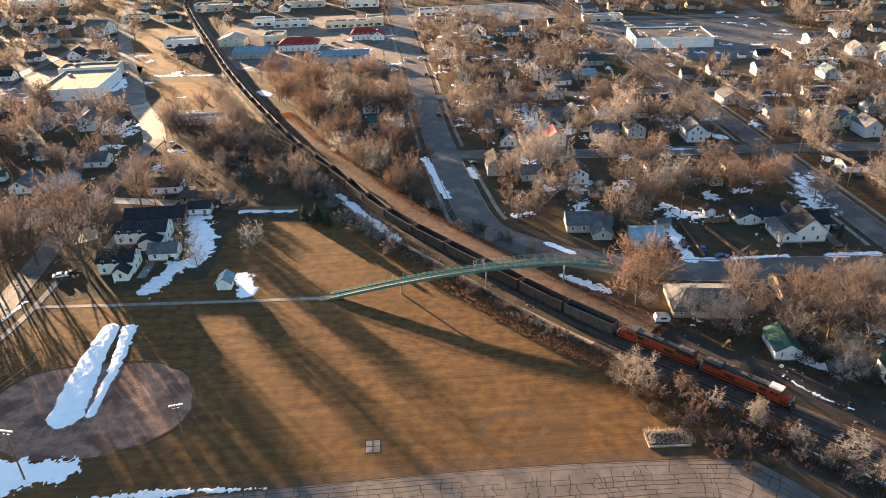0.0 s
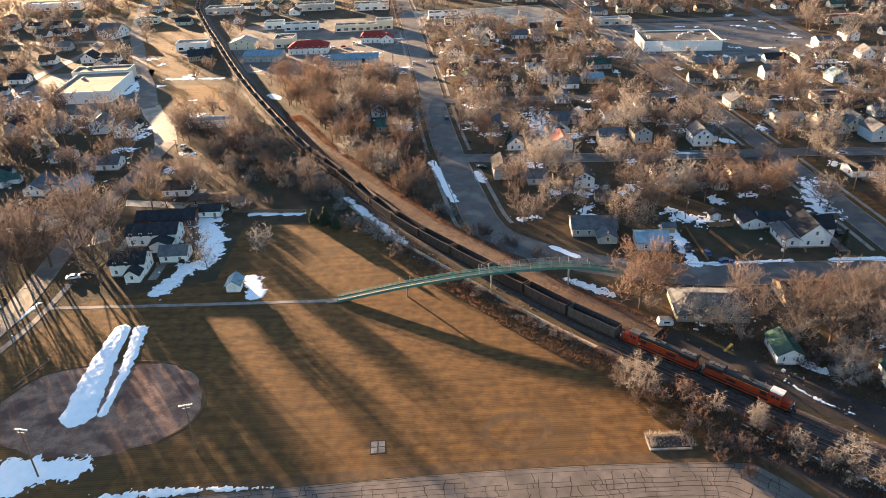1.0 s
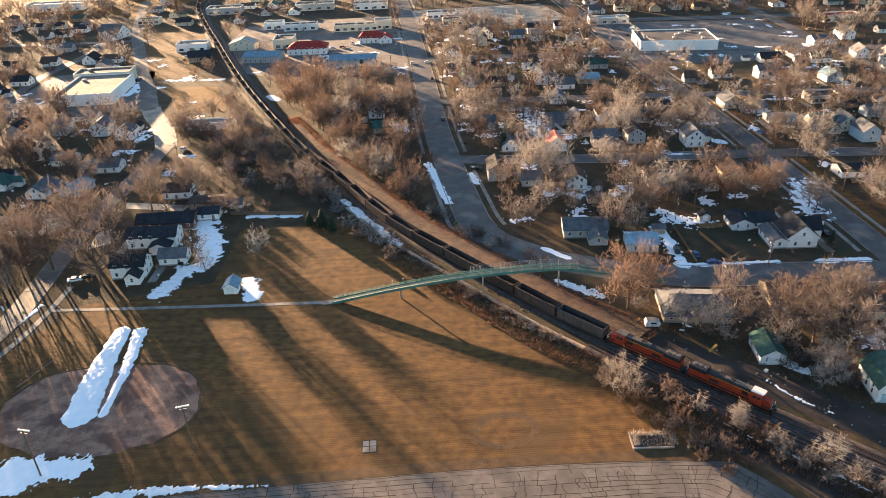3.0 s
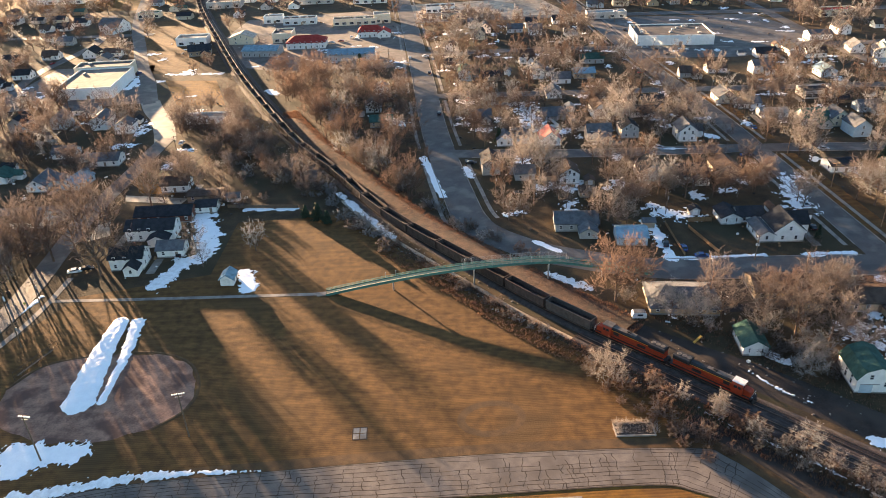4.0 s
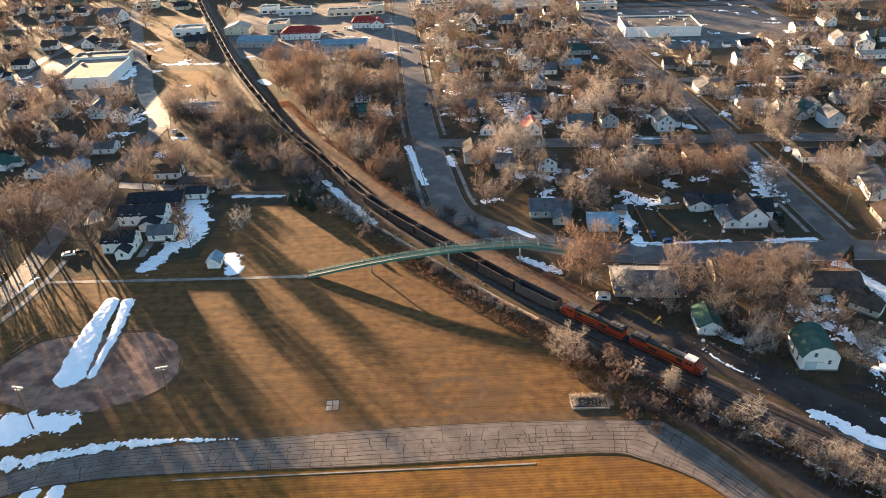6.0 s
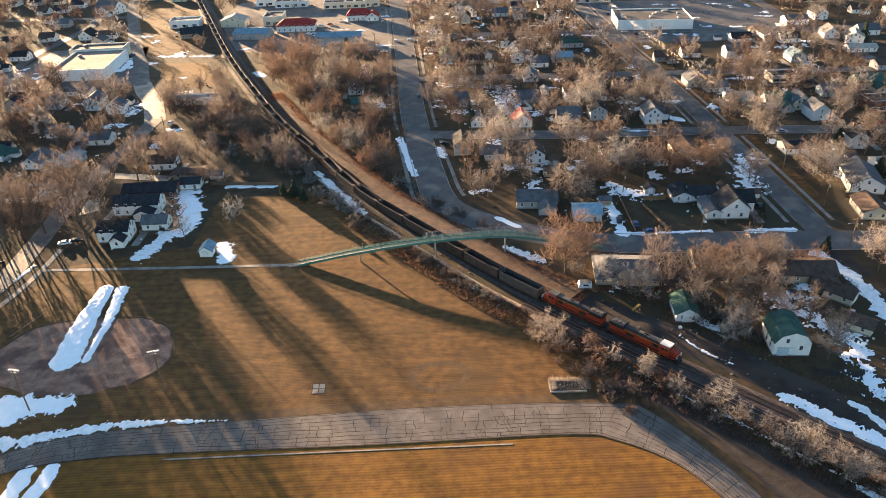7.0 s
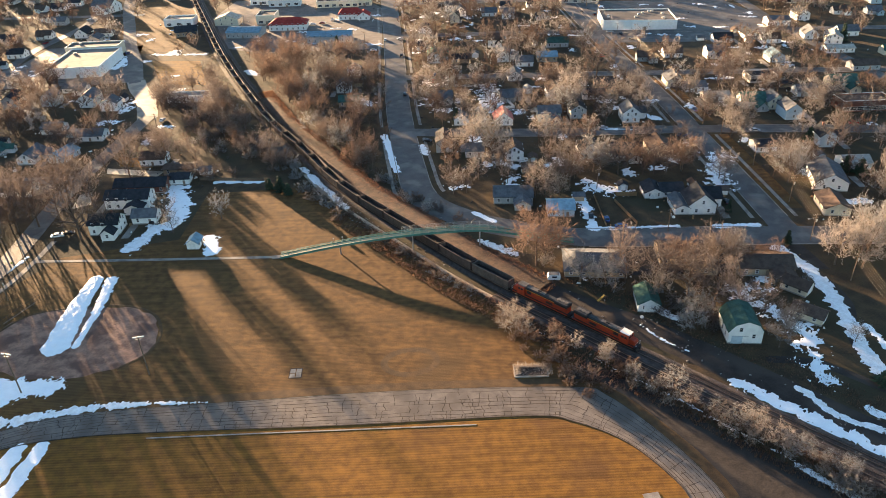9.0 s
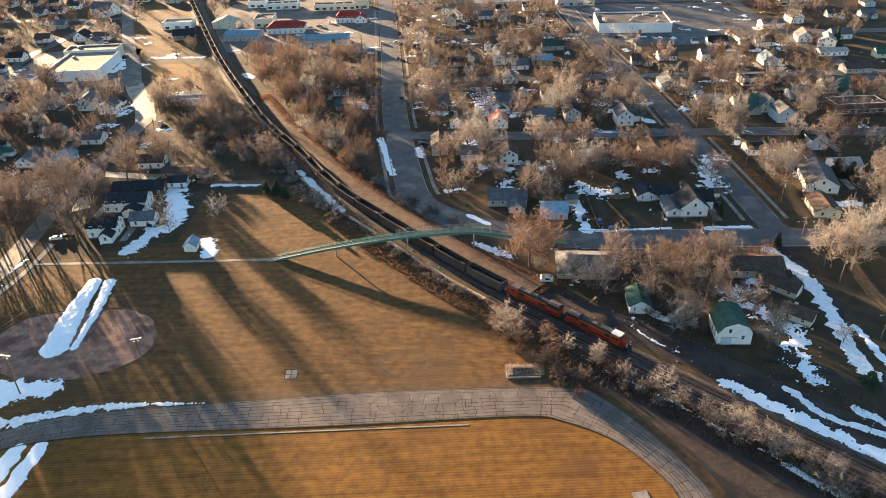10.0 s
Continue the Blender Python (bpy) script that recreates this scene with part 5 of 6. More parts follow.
# trees that stand out; some are added to cast the field's shadow bands
for x, y, k, sc in ((79, 41, 4, 1.25), (83, 45, 4, 1.0), (63, 5, 1, 0.68), (60, 9, 5, 0.42), (194, 81, 3, 0.95), (165, 228, 2, 1.1), (135, 184, 1, 1.2), (200, 136, 1, 1.2), (-78.3, 173, 22, 1.1), (-87.6, 128.6, 21, 1.0), (-93.8, 126.6, 22, 1.1),
                    (-80.1, 91.4, 22, 1.15), (-47, 90, 23, 0.85), (-30, 97, 23, 0.95), (-71.4, 95, 20, 0.7), (-31, 141.6, 13, 0.7), (-39, 144.6, 13, 0.65), (-20, 144, 15, 0.6), (-67, 176, 20, 0.7), (-100, 193, 20, 0.75), (-13, 124, 5, 0.5), (-76, 250, 2, 1.1), (-151, 294, 0, 0.9), (76, 138, 1, 1.15), (84, 134, 3, 1.2), (106, 36, 2, 0.75), (124, 29, 4, 0.75), (136, 28, 2, 0.8),
                    (114, 20, 0, 1.0), (120, 14, 7, 1.1), (126, 8, 0, 1.0), (132, 4, 9, 0.65), (110, 14, 9, 0.8), (117, 3, 8, 0.9), (113, -3, 8, 0.7), (138, 1, 2, 0.6), (139, -9, 6, 0.6), (134, -14, 3, 0.62), (142, -4, 8, 0.42), (104, 25, 0, 0.8), (90, 28, 8, 1.0), (97, 24, 8, 0.9),
                    (148, 28, 4, 0.5), (156, 27, 4, 0.5), (142, 29, 3, 0.7), (135, 24, 7, 1.0), (175, 22, 1, 1.0), (182, 18, 1, 1.1), (188, 27, 3, 1.1), (192, 30, 3, 0.9), (208, 36, 1, 0.9), (212, 32, 1, 1.1), (226, 60, 1, 1.2), (153, 57, 4, 0.32), (156, -16, 3, 0.36), (-33, 136, 5, 0.8), (-38, 131, 5, 0.8), (-28, 134, 4, 0.7), (150, 99, 4, 0.85), (158, 102, 4, 0.85), (141, 101, 4, 0.75), (131, 103, 0, 0.85), (122, 108, 3, 0.9),
                    (-106, 103, 22, 1.2), (-110, 95, 7, 1.1), (-109, 86, 1, 1.0), (-113, 76, 0, 1.05), (-117, 90, 2, 1.1), (-122, 74, 7, 1.1), (-118, 106, 0, 1.1), (-127, 100, 2, 1.1), (-82.5, 119, 20, 1.0), (-86, 153.5, 2, 1.0), (-58.6, 151, 2, 0.95), (-63.8, 112.5, 20, 0.85), (-72.5, 141, 2, 1.1), (-62.5, 158, 7, 0.95), (-51, 102, 21, 0.65), (-67.5, 141, 22, 0.85), (-76, 137, 2, 1.15), (-97, 126, 22, 1.15), (-92.5, 119, 20, 1.15), (-104, 112, 22, 1.15), (-96, 137, 20, 1.05), (-111, 115, 2, 1.1), (-99, 105, 20, 1.15), (-92, 108, 22, 0.95), (-46, 137, 5, 0.45), (-41, 136, 5, 0.45), (-36, 138, 0, 0.4), (-44, 143, 7, 0.5), (-49, 140, 5, 0.5), (-74, 166, 0, 0.9), (-104, 178, 0, 1.0), (-113, 184, 7, 1.1), (-96, 205, 2, 1.0)):
    tree(x, y, k, sc, rnd.uniform(0, 6.28))
for x in (72, 96, 104, 146, 160):
    tree(x + rnd.uniform(-3, 3), 105 + rnd.uniform(-5, 5), rnd.choice((0, 1, 5, 9)), rnd.uniform(0.55, 0.8), x)


def hides(x, y):
    """Whether a tree here would stand close in front of one of the houses that show well."""
    return any(abs(x - a) < 6.5 and 2 < b - y < (24 if x < -90 else 13) for a, b, c in KEY) or (-92 < x < -44 and 84 < y < 165)


def scatter(n, x0, x1, y0, y1, models, lo, hi, margin=2.0, house_gap=0.0, ok=None):
    done, tries = 0, 0
    while done < n and tries < n * 12:
        tries += 1
        x, y = rnd.uniform(x0, x1), rnd.uniform(y0, y1)
        if in_field(x, y) or in_yard(x, y) or near_road(x, y, margin) or taken(x, y, house_gap - 1) or (hides(x, y) and rnd.random() < 0.8) or (-136 < x < -88 and 118 < y < 172) or (-98 < x < -56 and 138 < y < 222) or (ok and not ok(x, y)):
            continue
        yield x, y, rnd.choice(models), rnd.uniform(lo, hi), rnd.uniform(0, 6.28)
        done += 1


def track_x(y):
    return float(np.interp(y, [p.y for p in TRACK], [p.x for p in TRACK]))


for z in (scatter(40, -95, 10, 122, 270, (0, 0, 2, 5, 7, 3), 0.5, 0.95, 2, ok=lambda x, y: x < track_x(y) - 8),
          scatter(70, -40, 44, 130, 335, (4, 5, 4, 0, 3, 4), 0.55, 1.0, 1.5, ok=lambda x, y: x > track_x(y) + 13),
          scatter(64, 55, 180, 60, 240, (0, 1, 1, 3, 7, 9), 0.7, 1.1, 2),
          scatter(40, 190, 300, 20, 240, (1, 0, 1, 7, 9), 0.8, 1.15, 2),
          scatter(34, -200, -103, 85, 280, (0, 11, 2, 0, 7, 6), 0.8, 1.1, 2)):
    for x, y, k, sc, tr in z:
        if not (112 < x < 168 and 48 < y < 98) and not (186 < x < 215 and 45 < y < 78):
            tree(x, y, k + 10, sc * (0.85 if x > 50 else 1.0), tr)

for _ in range(12):
    k = rnd.randrange(len(TRACK))
    while not -62 < TRACK[k].y < 12:
        k = rnd.randrange(len(TRACK))
    p = TRACK[k] + sides(TRACK[k - 1:k + 2])[1] * rnd.uniform(-13, -6.8)
    tree(p.x, p.y, rnd.choice((3, 8, 1, 3)) + 10, rnd.uniform(0.32, 0.5), rnd.uniform(0, 6.28))

# far woods: one mesh of smaller trees
for q in scatter(16, -75, 5, 150, 260, (0, 5, 3, 8), 0.28, 0.45, 2, ok=lambda x, y: x < track_x(y) - 8 and 35 < 0.879 * x + 0.477 * y < 60):
    tree(q[0], q[1], q[2] + 10, q[3], q[4])
LOW = []
for i in range(6):
    tw = (0, 1, 3, 2, 0, 3)[i]
    LOW.append((tree_shapes(200 + i, (13, 13, 14, 12, 11, 10)[i], (6.4, 6.6, 6.2, 5.8, 6.0, 5.6)[i], limbs=9, subs=4, twigs=5, fine=6, thick=0.078), tw))
woods = {0: Shape(), 1: Shape(), 2: Shape(), 3: Shape()}
trunks = Shape()
for z in (scatter(64, -40, 44, 150, 335, range(6), 0.45, 0.8, 1.5, ok=lambda x, y: x > track_x(y) + 13), scatter(75, 60, 180, 80, 245, range(6), 0.55, 0.95, 2), scatter(85, 192, 330, 30, 245, range(6), 0.65, 1.05, 2), scatter(36, -220, -105, 110, 285, range(6), 0.6, 0.9, 2), scatter(60, -78, 0, 136, 300, range(6), 0.3, 0.62, 1.5, ok=lambda x, y: x < track_x(y) - 8),
          scatter(30, -90, -5, 190, 290, range(6), 0.5, 0.85, 2, ok=lambda x, y: x < track_x(y) - 9), scatter(470, 50, 520, 235, 640, range(6), 0.75, 1.2, 2, ok=lambda x, y: abs(x - 90) < 0.65 * (y + 150)),
          scatter(250, -330, -95, 190, 700, range(6), 0.7, 1.15, 2, ok=lambda x, y: abs(x + 10) < 0.62 * (y + 120)),
          scatter(36, -90, 60, 330, 640, range(6), 0.5, 0.8, 3)):
    for x, y, k, sc, tr in z:
        if 110 < x < 168 and 48 < y < 98:
            continue
        if in_lane(x, y, 16 * sc, 6 * sc) < 1:
            continue
        (wood, crown), tw = LOW[k]
        m = Matrix.Translation((x, y, 0)) @ Matrix.Rotation(tr, 4, "Z") @ Matrix.Diagonal((sc * 1.02, sc * 1.02, sc * 1.2, 1))
        arr = np.array(crown.v) @ np.array(m.to_3x3()).T + np.array(m.translation)
        woods[tw].add([tuple(p) for p in arr.tolist()], crown.f)
        arr = np.array(wood.v) @ np.array(m.to_3x3()).T + np.array(m.translation)
        trunks.add([tuple(p) for p in arr.tolist()], wood.f)
for tw, s in woods.items():
    if s.v:
        solid("far_woods", s, TWIGS[tw], f"{LABELS[tw]} bare treetops among the distant houses", "trees", "stuff")
solid("far_trunks", trunks, M_bark, "trunks of the distant bare trees", "trees", "stuff")

# evergreens
green = conifer_shape(3, 7.0, 2.1).mesh("foliage", M_needle)
stem = Shape().tube([(0, 0, 0), (0, 0, 5)], [0.18, 0.05], 6).mesh("trunk", M_bark)
for x, y, sc, sx in ((-8.5, 116.5, 1.0, 1.3), (-5, 113, 0.75, 1.3), (158.5, 62, 0.85, 0.7), (163, 212, 0.9, 0.6), (167, 37, 0.8, 1.0), (226, 82, 1.0, 1.4), (222, 86, 1.0, 1.4), (152, -33, 0.62, 2.0), (21, 328, 1.2, 1.1), (75, 176, 1.1, 1.0), (226, 118, 1.0, 1.2), (-13, 120, 0.7, 1.4), (340, 262, 1.6, 1.0)):
    t = thing("evergreen_tree", Matrix.Translation((x, y, 0)) @ Matrix.Diagonal((sc * sx, sc * sx, sc, 1)), "dark green conifer with dense needles", "tree", "evergreens")
    part("trunk", stem, M_bark, t)
    part("foliage", green, M_needle, t)

# drives beside the houses, and small sheds in their yards
drives, pads = Shape(), 0
rnd = random.Random(77)
for x, y, r in list(SPOTS):
    if 60 < y < 330 and abs(x - 60) < 250 and r < 12 and rnd.random() < 0.6:
        sd = rnd.choice((-1, 1))
        cx, cy = x + sd * (r + 1.0), y - 3
        if not in_field(cx, cy) and not near_road(cx, cy, 4) and not taken(cx, cy - 2, 0):
            drives.merge(Shape().box(0, 0, 0, 2.9, rnd.uniform(9, 15), 0.035), Matrix.Translation((cx, cy, 0)) @ Matrix.Rotation(radians(-9), 4, "Z"))
solid("driveways", drives, M_concrete, "pale concrete drives beside the houses", "driveway", "stuff")
for x, y, r in list(SPOTS):
    if 70 < y < 300 and abs(x - 60) < 240 and r < 9 and rnd.random() < 0.5 and pads < 42:
        a = rnd.uniform(0, 6.28)
        sx, sy = x + math.cos(a) * (r + 5), y + abs(math.sin(a)) * (r + 5)
        if not in_field(sx, sy) and not near_road(sx, sy, 3) and not taken(sx, sy, 1.5):
            pads += 1
            house(sx, sy, rnd.uniform(3, 6), rnd.uniform(2.6, 4.5), rnd.uniform(2.0, 2.5), rnd.uniform(0.8, 1.5), rnd.choice((0, 3, 4, 0)), rnd.choice((DARK, GREY, BROWN, PALE)), -9, turn=rnd.randrange(2), detail=0, name="shed", note=" in a yard")


# ---- snow ----
snow([(-70.2, 25.6), (-70.0, 33), (-69.6, 42), (-68.9, 51), (-67.6, 61.5)], (4.3, 2.5), 1, 0.16, 0.75, grain=0.42, step=0.35, label="tall heap of ploughed snow along the ball diamond")
snow([(-64.4, 24.6), (-63.4, 34), (-62.5, 46), (-62.4, 60.5)], (1.0, 2.2), 2, 0.42, 0.45, grain=0.55, step=0.35, label="low heap of ploughed snow with a ragged edge along the ball diamond")
PATCHES = [([(-52.7, 130), (-49, 118), (-47.5, 106)], 4.2, 0.9), ([(-47, 104), (-50, 94)], 2.8, 0.8), ([(-54, 95), (-58, 86), (-61, 80)], 3.4, 0.8), ([(-32.5, 82), (-31, 73)], 3.0, 0.7), ([(-36, 132), (-18, 128)], 1.4, 1.0),
           ([(0.3, 138), (9, 116), (17.5, 97)], 1.5, 0.8), ([(38.7, 168), (39.6, 143), (40.8, 126)], 1.7, 0.6), ([(66, 81.5), (72, 73.5)], 1.5, 0.5), ([(54.5, 151), (55.5, 141)], 1.6, 0.9), ([(116, 97), (121, 91), (126, 88)], 3.0, 1.8), ([(108.5, 88), (108.5, 76), (106, 60)], 2.1, 1.3),
           ([(110, 60.5), (136, 56.5)], 1.2, 0.8), ([(149, 54), (165, 51.8)], 1.4, 0.7), ([(180, 112), (173, 98), (168, 86)], 4.2, 1.5), ([(64, 60), (73, 51)], 2.0, 1.0), ([(-80, 9), (-67, 6.5)], 3.6, 0.7), ([(-80, 4), (-76, 5)], 3.0, 0.6), ([(-82, -5.8), (-70, -4.7), (-62.7, -4), (-45.5, -3.9), (-23, -7.1)], (2.3, 0.4), 0.9),
           ([(69, 6.5), (75.3, 0.4), (88.8, -18.2)], 0.22, 2.0), ([(116, -26), (126, -40), (134, -50), (145, -63)], 2.2, 0.8), ([(163, 35), (165.5, 18), (161.5, -2), (156.5, -18), (154.5, -31)], 2.6, 0.6), ([(138, 13), (147, 17)], 3.2, 1.7), ([(140, 5), (145, -8), (141, -18), (139, -28)], 2.8, 1.8),
           ([(130, -30), (133.5, -41), (144, -50.5), (156, -66)], 1.3, 0.6), ([(143, -41), (150, -52), (160, -66)], 1.3, 0.7), ([(115, -54), (119, -60), (124, -67)], 1.1, 1.0), ([(90, -19), (99.2, -30.5), (106.7, -41.3), (111.6, -47.6), (117, -55.5)], 0.38, 2.2), ([(-70, -30), (-67.3, -15.5)], 2.2, 0.3), ([(-65, -30), (-61.7, -15.5)], 2.1, 0.35),
           ([(87, 126), (91, 120)], 2.2, 1.0), ([(164, -10), (163, -27)], 1.2, 1.0), ([(166, 171), (172, 160)], 2.2, 0.9), ([(142, 153), (158, 147)], 1.4, 1.0), ([(100, 228), (98, 192)], 5.0, 1.6), ([(-96, 82), (-101, 70)], 0.9, 0.6), ([(92, 31), (100, 45)], 1.5, 1.2), ([(128, 40), (133, 36)], 1.4, 0.9), ([(205, 62), (214, 60)], 2.0, 0.9),
           ([(-100, 345), (-66, 338)], 2.0, 1.3), ([(-119, 318), (-116, 336)], 2.6, 0.6), ([(-14, 205), (-10, 190)], 2.5, 1.0), ([(-34, 292), (-30, 284)], 2.6, 0.9), ([(30, 222), (34, 214)], 3, 1.1), ([(100.5, 3), (104, -5), (109, -11)], 0.55, 1.0), ([(109, 10), (111, 5)], 1.6, 1.3)]
for k, (pts, half, rough) in enumerate(PATCHES):
    snow(pts, half, 10 + k, rough, 0.06, dirty=k % 3 == 2, base=0.03)
rnd = random.Random(8)
made = 0
while made < 190:
    x, y = rnd.uniform(-190, 330), rnd.uniform(85, 420)
    if in_field(x, y) or near_road(x, y, 1.0) or (-60 < x < 60 and y < 330) or abs(x - 80) > 0.55 * (y + 150):
        continue
    a = rnd.choice((0, 1.45)) + rnd.uniform(-0.2, 0.2) - 0.15
    d = rnd.uniform(1, 7)
    snow([(x, y), (x + d * math.cos(a), y + d * math.sin(a))], rnd.uniform(1.0, 2.6), 100 + made, 1.7, 0.08, grain=0.5, step=0.6, dirty=made % 2 == 0, base=0.012)
    made += 1

# ---- shrubs and brush along the railway ----
SHRUBS = {}


def shrub(x, y, model, scale, turn):
    m = Matrix.Translation((x, y, 0)) @ Matrix.Rotation(turn, 4, "Z") @ Matrix.Scale(scale, 4)
    if model in SHRUBS:
        src = SHRUBS[model]
        keep = src.matrix_basis.copy()
        src.matrix_basis = Matrix()
        t = copy_thing(src, m)
        src.matrix_basis = keep
        return t
    wood, crown = tree_shapes(400 + model, 6.6, 2.2, limbs=11, subs=7, twigs=4, fine=4, thick=0.04, stems=2) if model > 3 else tree_shapes(400 + model, 4.2, 2.5, limbs=10, subs=5, twigs=5, fine=5, thick=0.05, stems=3)
    t = thing("shrub", m, f"leafless {('tan', 'grey', 'russet', 'brown', 'tall pale', 'tall grey')[model]} shrub on the railway bank", "shrub", "brush along the railway")
    part("stem", wood, M_bark, t)
    part("crown", crown, TWIGS[(1, 2, 3, 0, 1, 2)[model]], t)
    SHRUBS[model] = t
    return t


rnd = random.Random(17)
NRM = sides(TRACK)


def along_track(lo, hi, o0, o1):
    """A place beside the railway: plan height between lo and hi, off to its right by o0 to o1."""
    while True:
        i = rnd.randrange(len(TRACK))
        if lo <= TRACK[i].y <= hi:
            p = TRACK[i] + NRM[i] * rnd.uniform(o0, o1)
            return p.x, p.y


for n, lo, hi, o0, o1, models, s0, s1 in ((24, -72, -12, -7.2, -14, (4, 5, 0, 3), 0.5, 1.4), (12, -20, 18, -6.8, -12, (3, 2, 4), 0.7, 1.1), (22, -66, 5, -7, -14, (2, 3, 3), 0.25, 0.55), (30, 15, 95, -8, -11.5, (2, 3, 1, 3), 0.3, 0.8), (5, -60, -20, -6.8, -8.5, (4, 5), 0.6, 1.0),
                                          (34, 60, 160, 14, 20, (3, 2, 0, 1), 0.5, 1.2), (30, 90, 180, -8, -14, (1, 3, 1), 0.6, 1.3), (24, -20, 30, 18, 30, (3, 0, 1), 0.6, 1.2)):
    for _ in range(n):
        x, y = along_track(lo, hi, o0, o1)
        if not taken(x, y, -1):
            shrub(x, y, rnd.choice(models), rnd.uniform(s0, s1), rnd.uniform(0, 6.28))
for q in scatter(42, -85, 0, 135, 290, (0, 1, 2, 3), 0.3, 0.8, 1.0, ok=lambda x, y: x < track_x(y) - 8):
    shrub(*q)
for q in scatter(22, 110, 160, -8, 30, (0, 1, 3, 3), 0.5, 1.1, 1.0):
    shrub(*q)
# corner brush, thickened with added shrubs so its shadow reaches the track's bend
for _ in range(30):
    c, q = rnd.uniform(54.5, 62.5), rnd.uniform(20, 60)
    x, y = 0.879 * c + 0.477 * q, 0.477 * c - 0.879 * q
    if c > 50.5 + 0.07 * q:
        shrub(x, y, rnd.choice((3, 2, 2)), rnd.uniform(0.35, 0.6) + 0.006 * q, rnd.uniform(0, 6.28))
# low dry growth that nobody could count
tuft = Shape()
for n, lo, hi, o0, o1, hgt in ((7500, 20, 245, 3.6, 15, 1.0), (4200, -75, 95, -16, -7, 0.75), (1000, -75, 20, 16, 24, 0.6)):
    for _ in range(n):
        x, y = along_track(lo, hi, o0, o1)
        for q in range(5):
            a, l = rnd.uniform(0, 6.28), rnd.uniform(0.4, 1.2) * hgt
            p = Vector((x + rnd.uniform(-0.4, 0.4), y + rnd.uniform(-0.4, 0.4), 0.0))
            zb = 0.6 if o0 == 4 else 0.0
            tuft.add([(p.x - 0.07, p.y, zb), (p.x + 0.07, p.y + 0.05, zb), (p.x + math.cos(a) * l * 0.5, p.y + math.sin(a) * l * 0.5, zb + l)], [(0, 1, 2)])
solid("dry_growth", tuft, M_rust, "rust-brown dead weeds on the railway banks", "weeds", "stuff")
solid("service_path", ribbon(stretch(16, 135, -6.6)[::2], [(-0.8, 0.012), (0, 0.06), (0.8, 0.012)]), M_gravel, "narrow pale gravel shoulder beside the railway", "path", "structure")

# ---- poles, wires, lamps ----
def utility_pole(x, y, h=10.5, turn=0.0, lamp=False):
    t = thing("utility_pole", Matrix.Translation((x, y, 0)) @ Matrix.Rotation(turn, 4, "Z"), "weathered wooden utility pole with crossarms beside the street", "utility pole", "power line")
    part("pole", Shape().tube([(0, 0, -0.2), (0, 0, h)], [0.19, 0.12], 8), M_wood, t)
    part("crossarm", Shape().box(0, 0.16, h - 0.7, 2.6, 0.13, 0.14).box(0, 0.16, h - 1.7, 2.0, 0.12, 0.12), M_wood, t)
    for k in (-1.2, -0.45, 0.45, 1.2):
        part("insulator", Shape().tube([(k, 0.16, h - 0.56), (k, 0.16, h - 0.34)], 0.06, 6), M_galv, t)
    part("transformer", Shape().tube([(0.4, -0.05, h - 3.2), (0.4, -0.05, h - 2.2)], 0.25, 8), M_galv, t, "grey drum transformer")
    if lamp:
        part("lamp_arm", Shape().tube([(0, 0, h - 2.4), (-0.9, 0, h - 1.9), (-2.2, 0, h - 1.9)], 0.04, 5).box(-2.4, 0, h - 2.0, 0.7, 0.25, 0.16), M_galv, t, "street lamp arm")
    return t


def wires(points, h=10.2, turn=0.0):
    """Sagging wires from pole to pole."""
    c, s = math.cos(turn), math.sin(turn)
    for (x0, y0), (x1, y1) in zip(points, points[1:]):
        w = Shape()
        for o, dz in ((-1.2, 0), (-0.45, 0), (0.45, 0), (1.2, 0), (0.0, -2.6)):
            pts = [Vector((x0 + (x1 - x0) * k / 10 + o * c, y0 + (y1 - y0) * k / 10 + o * s, h + dz - 4 * 0.9 * (k / 10) * (1 - k / 10))) for k in range(11)]
            w.tube(pts, 0.014, 3, cap=False)
        solid("power_line", w, M_wire, "sagging power wires between wooden poles", "wires", group="power line")


LINE_B = [(167.7, -16.3), (174.2, 12.4), (176.5, 38), (185.5, 66), (189, 99), (192.5, 134), (197, 175), (200, 217), (203, 259), (206, 305), (211, 350), (217, 400)]
for k, p in enumerate(LINE_B):
    utility_pole(*p, turn=radians(-5), lamp=k % 2 == 0)
wires(LINE_B, 10.2, radians(-5))
LINE_A = [(39.5, 330), (39, 290), (38, 250), (37.5, 210)]
for p in LINE_A:
    utility_pole(*p, 9.5, radians(-3))
wires(LINE_A, 9.2, radians(-3))
LINE_C = [(111.5, 47.5), (139.8, 40.5), (174.2, 12.4)]
for p in LINE_C[:2]:
    utility_pole(*p, 9.5, radians(80), True)
for p in ((131.6, 54.5), (-95, 77), (-122, 245), (-72, 200), (61, 122.5), (118, 92), (239, 87), (260, 121), (-93, 54), (-145, 460)):
    utility_pole(*p, 9.0, radians(20))


def field_light(x, y, h, turn):
    t = thing("field_light", Matrix.Translation((x, y, 0)) @ Matrix.Rotation(turn, 4, "Z"), "tall ballfield light pole with a row of floodlights", "field light", "ballfield lights")
    part("pole", Shape().tube([(0, 0, -0.2), (0, 0, h)], [0.2, 0.11], 8), M_wood, t)
    part("crossbar", Shape().box(0, -0.15, h - 0.4, 2.9, 0.12, 0.12).box(0, -0.15, h - 1.0, 1.6, 0.1, 0.1), M_galv, t)
    for k in (-1.25, -0.75, 0.75, 1.25, -0.25, 0.25):
        part("floodlight", Shape().tube([(k, -0.1, h - 0.25), (k, -0.45, h - 0.4)], [0.12, 0.25], 8), M_trim, t, "white floodlight")


